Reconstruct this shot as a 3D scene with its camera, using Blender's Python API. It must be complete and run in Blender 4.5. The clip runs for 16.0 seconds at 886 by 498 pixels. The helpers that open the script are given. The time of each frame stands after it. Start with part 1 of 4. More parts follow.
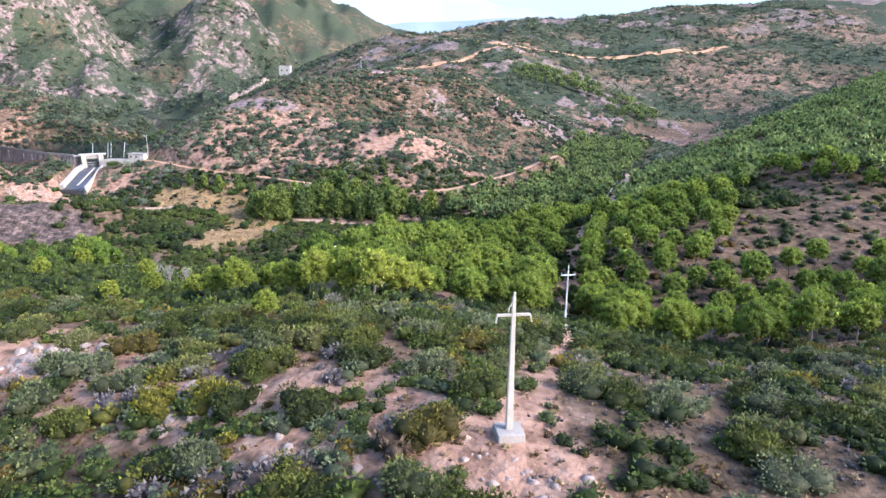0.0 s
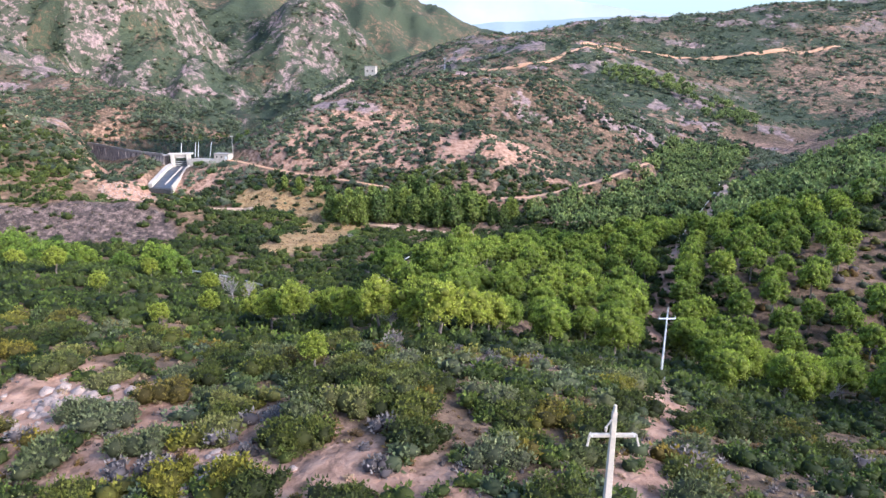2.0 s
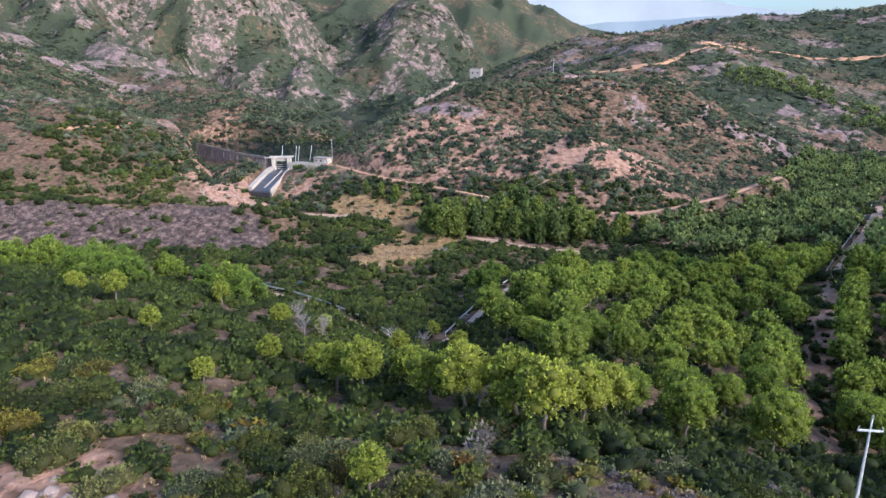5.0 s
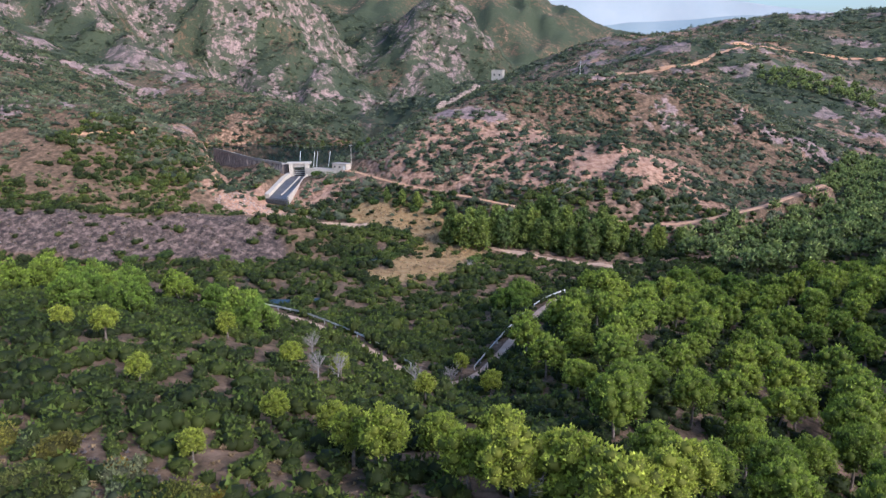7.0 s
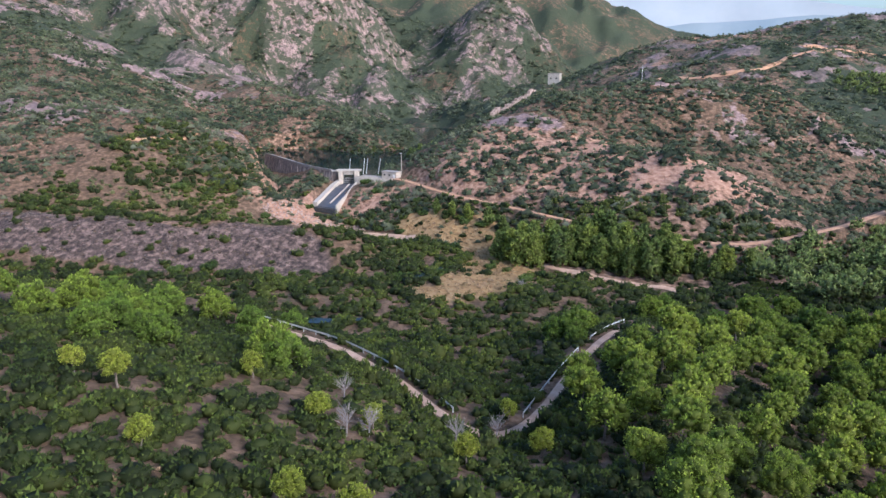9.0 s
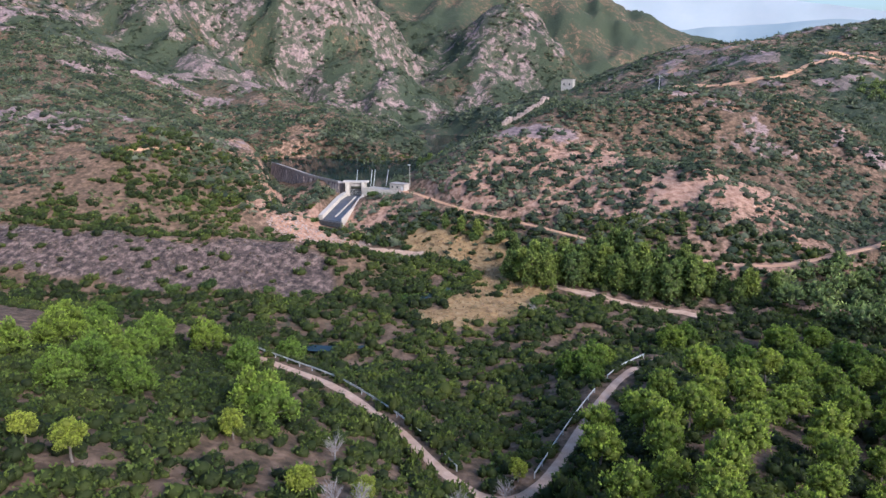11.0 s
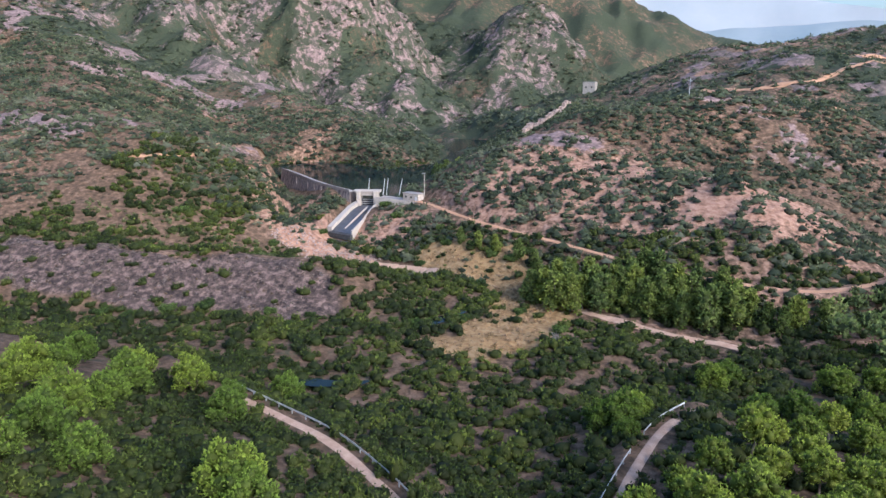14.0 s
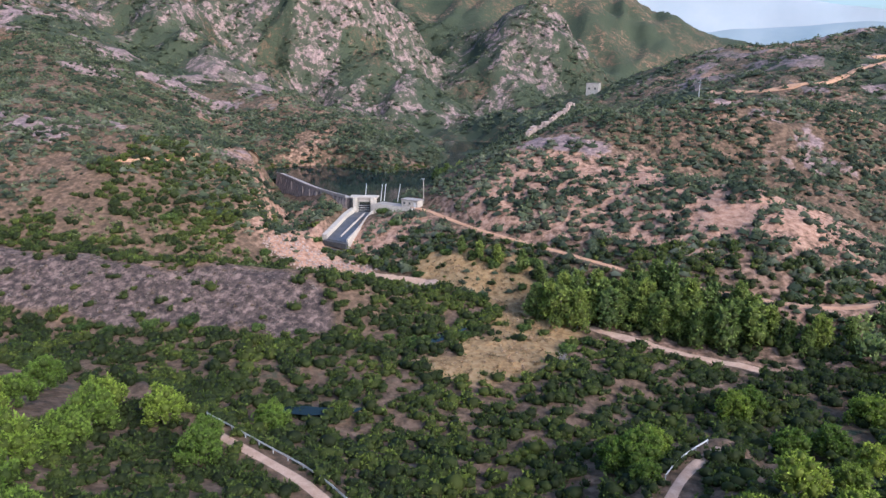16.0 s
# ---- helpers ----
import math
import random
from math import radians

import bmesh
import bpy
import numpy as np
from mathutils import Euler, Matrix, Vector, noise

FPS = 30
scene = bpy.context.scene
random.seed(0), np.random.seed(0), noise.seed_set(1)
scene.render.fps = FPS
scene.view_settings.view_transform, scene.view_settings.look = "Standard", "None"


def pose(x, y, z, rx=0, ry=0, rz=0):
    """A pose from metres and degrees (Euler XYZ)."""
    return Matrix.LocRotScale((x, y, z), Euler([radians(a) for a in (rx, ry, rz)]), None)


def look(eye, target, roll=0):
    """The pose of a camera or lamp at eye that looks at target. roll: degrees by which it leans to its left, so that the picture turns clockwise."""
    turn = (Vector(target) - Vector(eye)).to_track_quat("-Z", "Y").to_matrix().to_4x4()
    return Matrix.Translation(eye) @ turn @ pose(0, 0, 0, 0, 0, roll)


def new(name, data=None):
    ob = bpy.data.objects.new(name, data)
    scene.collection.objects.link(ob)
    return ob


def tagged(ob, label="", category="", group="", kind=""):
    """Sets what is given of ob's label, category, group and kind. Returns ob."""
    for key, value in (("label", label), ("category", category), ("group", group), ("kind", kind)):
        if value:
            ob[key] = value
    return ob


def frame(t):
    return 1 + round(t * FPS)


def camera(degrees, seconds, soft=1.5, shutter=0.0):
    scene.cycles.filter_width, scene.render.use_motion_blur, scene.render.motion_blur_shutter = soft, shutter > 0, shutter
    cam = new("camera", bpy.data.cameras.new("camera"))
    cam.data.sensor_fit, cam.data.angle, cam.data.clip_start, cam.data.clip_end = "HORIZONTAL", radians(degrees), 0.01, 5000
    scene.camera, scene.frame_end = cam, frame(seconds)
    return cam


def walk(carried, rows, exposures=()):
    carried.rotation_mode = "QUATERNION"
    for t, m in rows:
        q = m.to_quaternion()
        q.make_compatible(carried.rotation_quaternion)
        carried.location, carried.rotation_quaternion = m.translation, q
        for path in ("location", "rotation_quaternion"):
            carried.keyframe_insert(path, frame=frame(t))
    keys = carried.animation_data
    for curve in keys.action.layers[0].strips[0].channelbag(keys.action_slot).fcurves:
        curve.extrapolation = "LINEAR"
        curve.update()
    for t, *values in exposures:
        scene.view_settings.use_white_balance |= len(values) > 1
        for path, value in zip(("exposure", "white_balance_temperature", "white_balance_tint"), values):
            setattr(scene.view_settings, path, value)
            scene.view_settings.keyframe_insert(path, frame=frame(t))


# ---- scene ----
cam = camera(66.83, 16.0)
PATH = [
    (0.0, 0.00, 0.00, 21.72, 0.01, -15.26, -0.03),
    (0.5, 0.12, 2.72, 21.95, 1.66, -15.28, -0.07),
    (1.0, 0.20, 5.51, 22.18, 3.26, -15.27, -0.05),
    (1.5, 0.21, 8.37, 22.41, 4.97, -15.27, -0.05),
    (2.0, 0.15, 11.32, 22.58, 7.06, -15.27, -0.06),
    (2.5, 0.05, 14.33, 22.70, 9.13, -15.26, -0.05),
    (3.0, -0.13, 17.41, 22.78, 11.22, -15.26, -0.07),
    (3.5, -0.42, 20.56, 22.86, 13.30, -15.25, -0.05),
    (4.0, -0.89, 23.72, 22.93, 15.36, -15.23, -0.09),
    (6.5, -7.58, 39.24, 23.30, 16.21, -15.06, 0.14),
    (7.0, -8.55, 42.21, 23.64, 17.39, -15.04, 0.24),
    (7.5, -9.38, 45.13, 24.07, 18.58, -15.02, 0.24),
    (8.0, -10.11, 47.99, 24.57, 19.82, -14.99, 0.28),
    (8.5, -10.82, 50.81, 25.14, 21.08, -14.96, 0.26),
    (9.0, -11.55, 53.59, 25.75, 21.99, -14.91, 0.20),
    (11.5, -15.71, 67.14, 29.09, 23.05, -14.64, 0.07),
    (12.0, -16.70, 69.87, 29.42, 23.06, -14.62, 0.03),
    (12.5, -17.75, 72.64, 29.64, 23.06, -14.61, -0.02),
    (13.0, -18.86, 75.45, 29.79, 23.33, -14.63, -0.03),
    (13.5, -20.02, 78.34, 29.88, 24.33, -14.63, -0.07),
    (14.0, -21.21, 81.27, 29.95, 24.60, -14.62, -0.11),
    (14.5, -22.42, 84.23, 30.01, 24.61, -14.61, -0.13),
    (15.0, -23.65, 87.18, 30.07, 24.63, -14.60, -0.15),
    (15.5, -24.88, 90.12, 30.14, 24.65, -14.58, -0.18),
    (16.0, -26.12, 93.05, 30.21, 24.70, -14.57, -0.18),
]
walk(cam, [(t, pose(x, y, z, 90 + pitch, roll, yaw)) for t, x, y, z, yaw, pitch, roll in PATH],
     exposures=[(0.0, 1.65, 5220, 13), (3.5, 1.25, 5220, 13), (7.0, 0.92, 5220, 13), (9.0, 0.95, 5220, 13), (12.5, 0.95, 5220, 13), (16.0, 0.95, 5220, 13)])
# ---- world and sun ----
world = bpy.data.worlds.new("sky")
scene.world = world
world.use_nodes = True
wt = world.node_tree
sky = wt.nodes.new("ShaderNodeTexSky")
sky.sky_type, sky.sun_disc = "NISHITA", False
sky.sun_elevation, sky.sun_rotation = radians(22), radians(110)
sky.air_density, sky.dust_density, sky.ozone_density = 1.0, 3.0, 1.6
wt.links.new(sky.outputs[0], wt.nodes["Background"].inputs[0])
wt.nodes["Background"].inputs[1].default_value = 0.15
sun = new("sun", bpy.data.lights.new("sun", "SUN"))
sun.data.energy, sun.data.angle, sun.data.color = 1.5, radians(16), (1.0, 0.91, 0.82)
sun.matrix_world = look((100, -45, 75), (0, 0, 0))
# ---- the lie of the land ----
def smax(a, b, k):
    m = np.maximum(a, b)
    return m + k * np.log(np.exp((a - m) / k) + np.exp((b - m) / k))


def vnoise(x, y, seed=0):
    """Smooth value noise, 0 to 1."""
    xi, yi = np.floor(x).astype(np.int64), np.floor(y).astype(np.int64)
    u, v = x - xi, y - yi
    u, v = u * u * (3 - 2 * u), v * v * (3 - 2 * v)

    def lattice(a, b):
        h = (a * 374761393 + b * 668265263 + seed * 974711) & 0x7FFFFFFF
        h = ((h ^ (h >> 13)) * 1274126177) & 0x7FFFFFFF
        return ((h ^ (h >> 16)) & 0xFFFF) / 65535.0
    a, b, c, d = lattice(xi, yi), lattice(xi + 1, yi), lattice(xi, yi + 1), lattice(xi + 1, yi + 1)
    return (a * (1 - u) + b * u) * (1 - v) + (c * (1 - u) + d * u) * v


def fbm(x, y, octaves=4, seed=0):
    total, amp, size = 0.0, 0.5, 0.0
    for k in range(octaves):
        total = total + amp * vnoise(x * 2 ** k + 17.3 * k, y * 2 ** k - 9.1 * k, seed + k)
        size, amp = size + amp, amp * 0.5
    return total / size


def along(x, y, line):
    """Distance from a polyline (x, y, z), and its z and its running length at the nearest place."""
    best, zz, run, start = None, None, None, 0.0
    for (ax, ay, az), (bx, by, bz) in zip(line, line[1:]):
        dx, dy = bx - ax, by - ay
        n2 = dx * dx + dy * dy
        t = np.clip(((x - ax) * dx + (y - ay) * dy) / n2, 0, 1)
        d = np.hypot(x - ax - t * dx, y - ay - t * dy)
        z, r = az + t * (bz - az), start + t * math.sqrt(n2)
        if best is None:
            best, zz, run = d, z, r
        else:
            near = d < best
            best, zz, run = np.where(near, d, best), np.where(near, z, zz), np.where(near, r, run)
        start += math.sqrt(n2)
    return best, zz, run


def ridge(x, y, line, slope, crown):
    d, z, _ = along(x, y, line)
    return z - slope * (np.sqrt(d * d + crown * crown) - crown)


def spread_ridge(x, y, line, slope, crown):
    """A ridge whose flanks join without steps where its line bends."""
    return np.maximum.reduce([ridge(x, y, pair, slope, crown) for pair in zip(line, line[1:])])


WATER = -26.5
HOME = [(-10, -160, 6), (0, -30, 1), (2, 40, -1.7), (-8, 60, -4.8)]
HOME_NOSE = [(-8, 60, -4), (-20, 85, -10), (-8, 125, -18.5), (-10, 160, -22.5), (-16, 180, -27.5)]
HOME_WEST = [(-8, 52, -3.5), (-45, 62, -5.5), (-85, 92, -7.5), (-170, 90, -4), (-330, 60, 6)]
HOME_EAST = [(2, 38, -1.7), (40, 30, -1.5), (130, 50, 2), (300, 60, 10)]
MIDDLE = [(-112, 388, 1), (-92, 420, 11), (-52, 450, 18), (10, 480, 14)]
MIDDLE_FOOT = [(-100, 375, -6), (-25, 355, -9)]
TOWER_RIDGE = [(-92, 420, 10), (-150, 600, 6), (-185, 815, 8), (-140, 950, 18)]
WEST = [(-288, 325, 6), (-330, 310, 8), (-440, 380, 32), (-578, 497, 64), (-760, 560, 120)]
WEST_BANK = [(-250, 226, -27), (-190, 248, -28.5), (-140, 262, -32)]
EAST = [(70, 175, -19), (110, 190, -11), (190, 250, 2), (280, 340, 17), (420, 480, 36), (700, 700, 60)]
BACK = [(45, 570, 0), (10, 700, 38), (110, 930, 76), (330, 1000, 100), (700, 1050, 125)]
BACK_WEST = [(20, 720, 44), (-30, 830, 58), (110, 930, 76)]
CRAG = [(-470, 830, 60), (-520, 860, 150), (-640, 900, 215), (-900, 1000, 260)]
CRAG_EAST = [(-345, 985, 60), (-340, 1040, 108), (-360, 1150, 130)]
CRAG_WEST = [(-520, 600, 40), (-640, 690, 105), (-800, 760, 160), (-1200, 800, 220)]
FAR_RIDGE = [(-900, 1500, 300), (-420, 1600, 240), (-130, 1650, 112), (60, 1700, 62), (300, 1800, 30)]
LAKE_SPUR = [(-420, 560, 24), (-305, 505, 4), (-248, 492, -9), (-222, 500, -15)]
DAM_LINE = [(-262, 391, 0), (-240, 376, 0), (-214, 357, 0), (-187, 344, 0)]
CHUTE = [(-178, 340, -28.6), (-176.5, 335, -29.4), (-175, 324, -32), (-174, 309, -35.5)]
LOWER_ROAD = [(-135, 180, -31), (-112, 174, -30.5), (-94, 169, -30), (-81, 165, -29.3), (-70, 159, -28.7), (-59, 152, -28), (-47, 142, -27.3),
              (-38, 139, -27.3), (-34, 148, -28), (-33.5, 168, -29.7), (-32, 186, -31), (-30, 198, -31.7), (-25, 209, -32.3)]
FOREST_ROAD = [(45, 205, -32.5), (54, 232, -32), (70, 268, -29), (84, 300, -25)]
DAM_ROAD = [(-158, 347, -25), (-145, 341, -25.3), (-122, 327, -26.8), (-103, 320, -28), (-85, 315, -29), (-57, 306, -31), (-33, 298, -31.5),
            (-12, 297, -32.5), (2, 300, -32.5), (15, 308, -31), (34, 326, -29), (60, 355, -24)]
ROADS = ((LOWER_ROAD, 4.0), (FOREST_ROAD, 5.0), (DAM_ROAD, 4.0))


def land(x, y):
    """Height of the ground, without its fine relief."""
    x, y = np.asarray(x, float), np.asarray(y, float)
    z = -41.0 + 0.06 * np.maximum(0, x + 20) + 0.05 * np.maximum(0, y - 300) * (x > -100) + 0 * y
    z = np.where(y > 330, np.minimum(z, -30 + 0.05 * np.maximum(0, y - 520)), z)
    z = smax(z, ridge(x, y, HOME, 0.42, 15), 1.5)
    z = smax(z, ridge(x, y, HOME_NOSE, 0.36, 12), 1.5)
    z = smax(z, ridge(x, y, HOME_WEST, 0.40, 18), 1.5)
    z = smax(z, ridge(x, y, HOME_EAST, 0.42, 18), 1.5)
    z = smax(z, ridge(x, y, WEST, 0.40, 18), 2)
    z = smax(z, ridge(x, y, WEST_BANK, 0.50, 5), 1.5)
    z = smax(z, ridge(x, y, EAST, 0.32, 25), 2)
    z = smax(z, ridge(x, y, MIDDLE, 0.55, 14), 2)
    z = smax(z, ridge(x, y, MIDDLE_FOOT, 0.50, 10), 2)
    z = smax(z, ridge(x, y, TOWER_RIDGE, 0.45, 14), 2)
    z = smax(z, spread_ridge(x, y, BACK, 0.34, 40), 4)
    z = smax(z, spread_ridge(x, y, BACK_WEST, 0.36, 40), 4)
    z = smax(z, ridge(x, y, CRAG, 0.75, 20), 4)
    z = smax(z, ridge(x, y, CRAG_EAST, 0.85, 18), 4)
    z = smax(z, ridge(x, y, CRAG_WEST, 0.6, 25), 4)
    z = smax(z, ridge(x, y, FAR_RIDGE, 0.42, 60), 10)
    z = smax(z, ridge(x, y, LAKE_SPUR, 0.35, 10), 2)
    # the basin of the reservoir
    d, _, _ = along(x, y, [(-262, 422, 0), (-235, 402, 0), (-205, 390, 0)])
    e, _, _ = along(x, y, [(-205, 400, 0), (-188, 440, 0), (-192, 490, 0), (-212, 560, 0), (-222, 600, 0)])
    bed = np.maximum(np.clip((39 - d) / 11, 0, 1), np.clip((25 - e) / 9, 0, 1))
    z = z * (1 - bed) + np.minimum(z, -31.0) * bed
    # hollow below the dam
    d, _, _ = along(x, y, [(-254, 372, 0), (-236, 358, 0), (-218, 344, 0), (-205, 326, 0), (-196, 312, 0)])
    dip = np.clip((14 - d) / 9, 0, 1)
    z = z * (1 - dip) + np.minimum(z, -31.2 - 0.05 * np.clip(372 - y, 0, 60)) * dip
    z = smax(z, ridge(x, y, [(-224, 353, -29.5), (-206, 342.5, -26.5), (-191, 336, -25.5)], 0.5, 3), 1.0)
    # bed of the spillway chute
    d, cz, _ = along(x, y, CHUTE)
    dip = np.clip((10 - d) / 3, 0, 1)
    z = z * (1 - dip) + np.minimum(z, cz - 2.2) * dip
    z = smax(z, ridge(x, y, [(-166, 337, -27.2), (-158, 336, -26.2), (-148, 334, -26.5)], 0.55, 3), 1.0)
    # roads are cut level
    for line, width in ROADS:
        d, rz, _ = along(x, y, line)
        w = np.clip((width * 0.5 + 5.0 - d) / 4.5, 0, 1)
        w = w * w * (3 - 2 * w)
        z = z * (1 - w) + rz * w
    return z


def crags(x, y):
    """How rocky the ground is, 0 to 1."""
    a, b, c = along(x, y, CRAG)[0], along(x, y, CRAG_EAST)[0], along(x, y, CRAG_WEST)[0]
    far = np.maximum(np.clip(1.35 - a / 260, 0, 1), np.maximum(np.clip(1.35 - b / 120, 0, 1), np.clip(1.25 - c / 240, 0, 1)))
    streak = fbm((x + 0.5 * y) / 34, (y - 0.5 * x) / 95, 4, 14) * 0.65 + fbm(x / 17, y / 17, 3, 15) * 0.35
    far = far * np.clip((streak - 0.35) * 4.0, 0, 1)
    mid = np.clip(1.2 - along(x, y, [(-116, 388, 0), (-94, 386, 0)])[0] / 17, 0, 1) * np.clip((fbm(x / 12, y / 12, 3, 16) - 0.32) * 5, 0, 1)
    west = np.clip(1.2 - along(x, y, WEST)[0] / 70, 0, 1) * np.clip((fbm(x / 30, y / 30, 4, 17) - 0.53) * 5, 0, 1)
    crest = np.clip(1.2 - along(x, y, [(-60, 447, 0), (-20, 458, 0)])[0] / 12, 0, 1) * np.clip((fbm(x / 9, y / 9, 3, 18) - 0.42) * 5, 0, 1)
    back = 0.9 * np.clip(1.5 - along(x, y, BACK)[0] / 170, 0, 1) * np.clip((fbm(x / 26, y / 26, 4, 19) - 0.49) * 6, 0, 1)
    return np.maximum.reduce([far, mid, west, crest, back])


def ground_at(x, y):
    """Height of the ground with its fine relief."""
    x, y = np.asarray(x, float), np.asarray(y, float)
    z = land(x, y)
    level = np.ones_like(z)
    for line, width in ROADS:
        level = np.minimum(level, np.clip((along(x, y, line)[0] - width * 0.5) / 5.0, 0, 1))
    level = np.minimum(level, np.clip((np.hypot(x - 4.1, y - 37.4) - 1.5) / 4, 0, 1))
    spread = np.clip((y - 150) / 300, 0, 1)
    z = z + level * (fbm(x / 14, y / 14, 3, 3) - 0.5) * (1.6 + 4.0 * spread)
    z = z + level * (fbm(x / 2.7, y / 2.7, 2, 5) - 0.5) * 0.5
    far = np.clip((y - 470) / 150, 0, 1) * np.clip((-130 - x) / 100, 0, 1)
    gully = np.abs(fbm((x + 0.4 * y) / 95, (y - 0.4 * x) / 240, 4, 8) - 0.5) * 2
    z = z + far * (10 - 55 * gully) + np.clip((y - 470) / 150, 0, 1) * (fbm(x / 60, y / 60, 3, 9) - 0.5) * 9
    rough = crags(x, y)
    chip = np.abs(fbm(x / 19, y / 19, 4, 12) - 0.5) * 2
    z = z + level * rough * (0.55 - chip) * (3.5 + 13 * far)
    return z
# ---- materials ----
def nodes_of(name):
    m = bpy.data.materials.new(name)
    m.use_nodes = True
    t = m.node_tree
    return m, t, t.nodes["Principled BSDF"]


def node(t, kind, **inputs):
    n = t.nodes.new(kind)
    for key, value in inputs.items():
        n.inputs[key].default_value = value
    return n


def noise_of(t, vec, scale, detail=4.0, rough=0.6):
    n = node(t, "ShaderNodeTexNoise", Scale=scale, Detail=detail, Roughness=rough)
    t.links.new(vec, n.inputs["Vector"])
    return n.outputs["Fac"]


def ramp(t, fac, stops):
    r = t.nodes.new("ShaderNodeValToRGB")
    e = r.color_ramp.elements
    while len(e) < len(stops):
        e.new(0.5)
    for el, (pos, col) in zip(e, stops):
        el.position, el.color = pos, (*col, 1) if len(col) == 3 else col
    t.links.new(fac, r.inputs[0])
    return r.outputs[0]


def mixed(t, fac, a, b, mode="MIX"):
    m = t.nodes.new("ShaderNodeMix")
    m.data_type, m.blend_type = "RGBA", mode
    for sock, v in ((m.inputs[0], fac), (m.inputs[6], a), (m.inputs[7], b)):
        if isinstance(v, (int, float)):
            sock.default_value = v
        elif isinstance(v, tuple):
            sock.default_value = (*v, 1)
        else:
            t.links.new(v, sock)
    return m.outputs[2]


def steps(t, value, lo, hi):
    m = t.nodes.new("ShaderNodeMapRange")
    m.interpolation_type = "SMOOTHSTEP"
    t.links.new(value, m.inputs[0])
    m.inputs[1].default_value, m.inputs[2].default_value = lo, hi
    return m.outputs[0]


def mathed(t, op, a, b):
    m = t.nodes.new("ShaderNodeMath")
    m.operation, m.use_clamp = op, op != "MULTIPLY_ADD"
    for sock, v in ((m.inputs[0], a), (m.inputs[1], b)):
        if isinstance(v, (int, float)):
            sock.default_value = v
        else:
            t.links.new(v, sock)
    return m.outputs[0]


def bumped(t, bsdf, height, strength, distance):
    b = node(t, "ShaderNodeBump", Strength=strength, Distance=distance)
    t.links.new(height, b.inputs["Height"])
    t.links.new(b.outputs[0], bsdf.inputs["Normal"])


def attribute(t, name):
    a = t.nodes.new("ShaderNodeAttribute")
    a.attribute_name = name
    return a.outputs["Fac"]


def solid(name, a, b, scale, rough=0.85, bump=0.3, dist=0.02, metal=0.0):
    """Two tones broken up by coarse and fine noise, with relief."""
    m, t, p = nodes_of(name)
    co = t.nodes.new("ShaderNodeTexCoord").outputs["Object"]
    coarse, fine = noise_of(t, co, scale), noise_of(t, co, scale * 9, 3)
    both = mathed(t, "ADD", mathed(t, "MULTIPLY", coarse, 0.6), mathed(t, "MULTIPLY", fine, 0.4))
    t.links.new(ramp(t, both, [(0.36, a), (0.64, b)]), p.inputs["Base Color"])
    p.inputs["Roughness"].default_value, p.inputs["Metallic"].default_value = rough, metal
    bumped(t, p, both, bump, dist)
    return m


def foliage(name, stops, per_object=False, glow=0.25):
    """Leaves: the tint of each plant, a slight change from leaf to leaf, and painted inner shade."""
    m, t, p = nodes_of(name)
    if per_object:
        tint = t.nodes.new("ShaderNodeObjectInfo").outputs["Random"]
    else:
        tint = attribute(t, "tint")
    col = ramp(t, tint, stops)
    leaf = t.nodes.new("ShaderNodeNewGeometry").outputs["Random Per Island"]
    col = mixed(t, 1.0, col, ramp(t, leaf, [(0.0, (0.7, 0.7, 0.7)), (1.0, (1.3, 1.3, 1.25))]), "MULTIPLY")
    # painted shade: colour darkens toward each core; tips also paler, as new growth
    shade_level = attribute(t, "core_shade")
    col = mixed(t, 1.0, col, ramp(t, shade_level, [(0.0, (0.50, 0.48, 0.5)), (0.45, (0.78, 0.77, 0.8)), (1.0, (1.3, 1.3, 1.25))]), "MULTIPLY")
    t.links.new(col, p.inputs["Base Color"])
    p.inputs["Roughness"].default_value = 0.75
    p.inputs["Specular IOR Level"].default_value = 0.25
    tr = t.nodes.new("ShaderNodeBsdfTranslucent")
    t.links.new(col, tr.inputs[0])
    mx = t.nodes.new("ShaderNodeMixShader")
    mx.inputs[0].default_value = glow
    t.links.new(p.outputs[0], mx.inputs[1])
    t.links.new(tr.outputs[0], mx.inputs[2])
    t.links.new(mx.outputs[0], t.nodes["Material Output"].inputs[0])
    return m


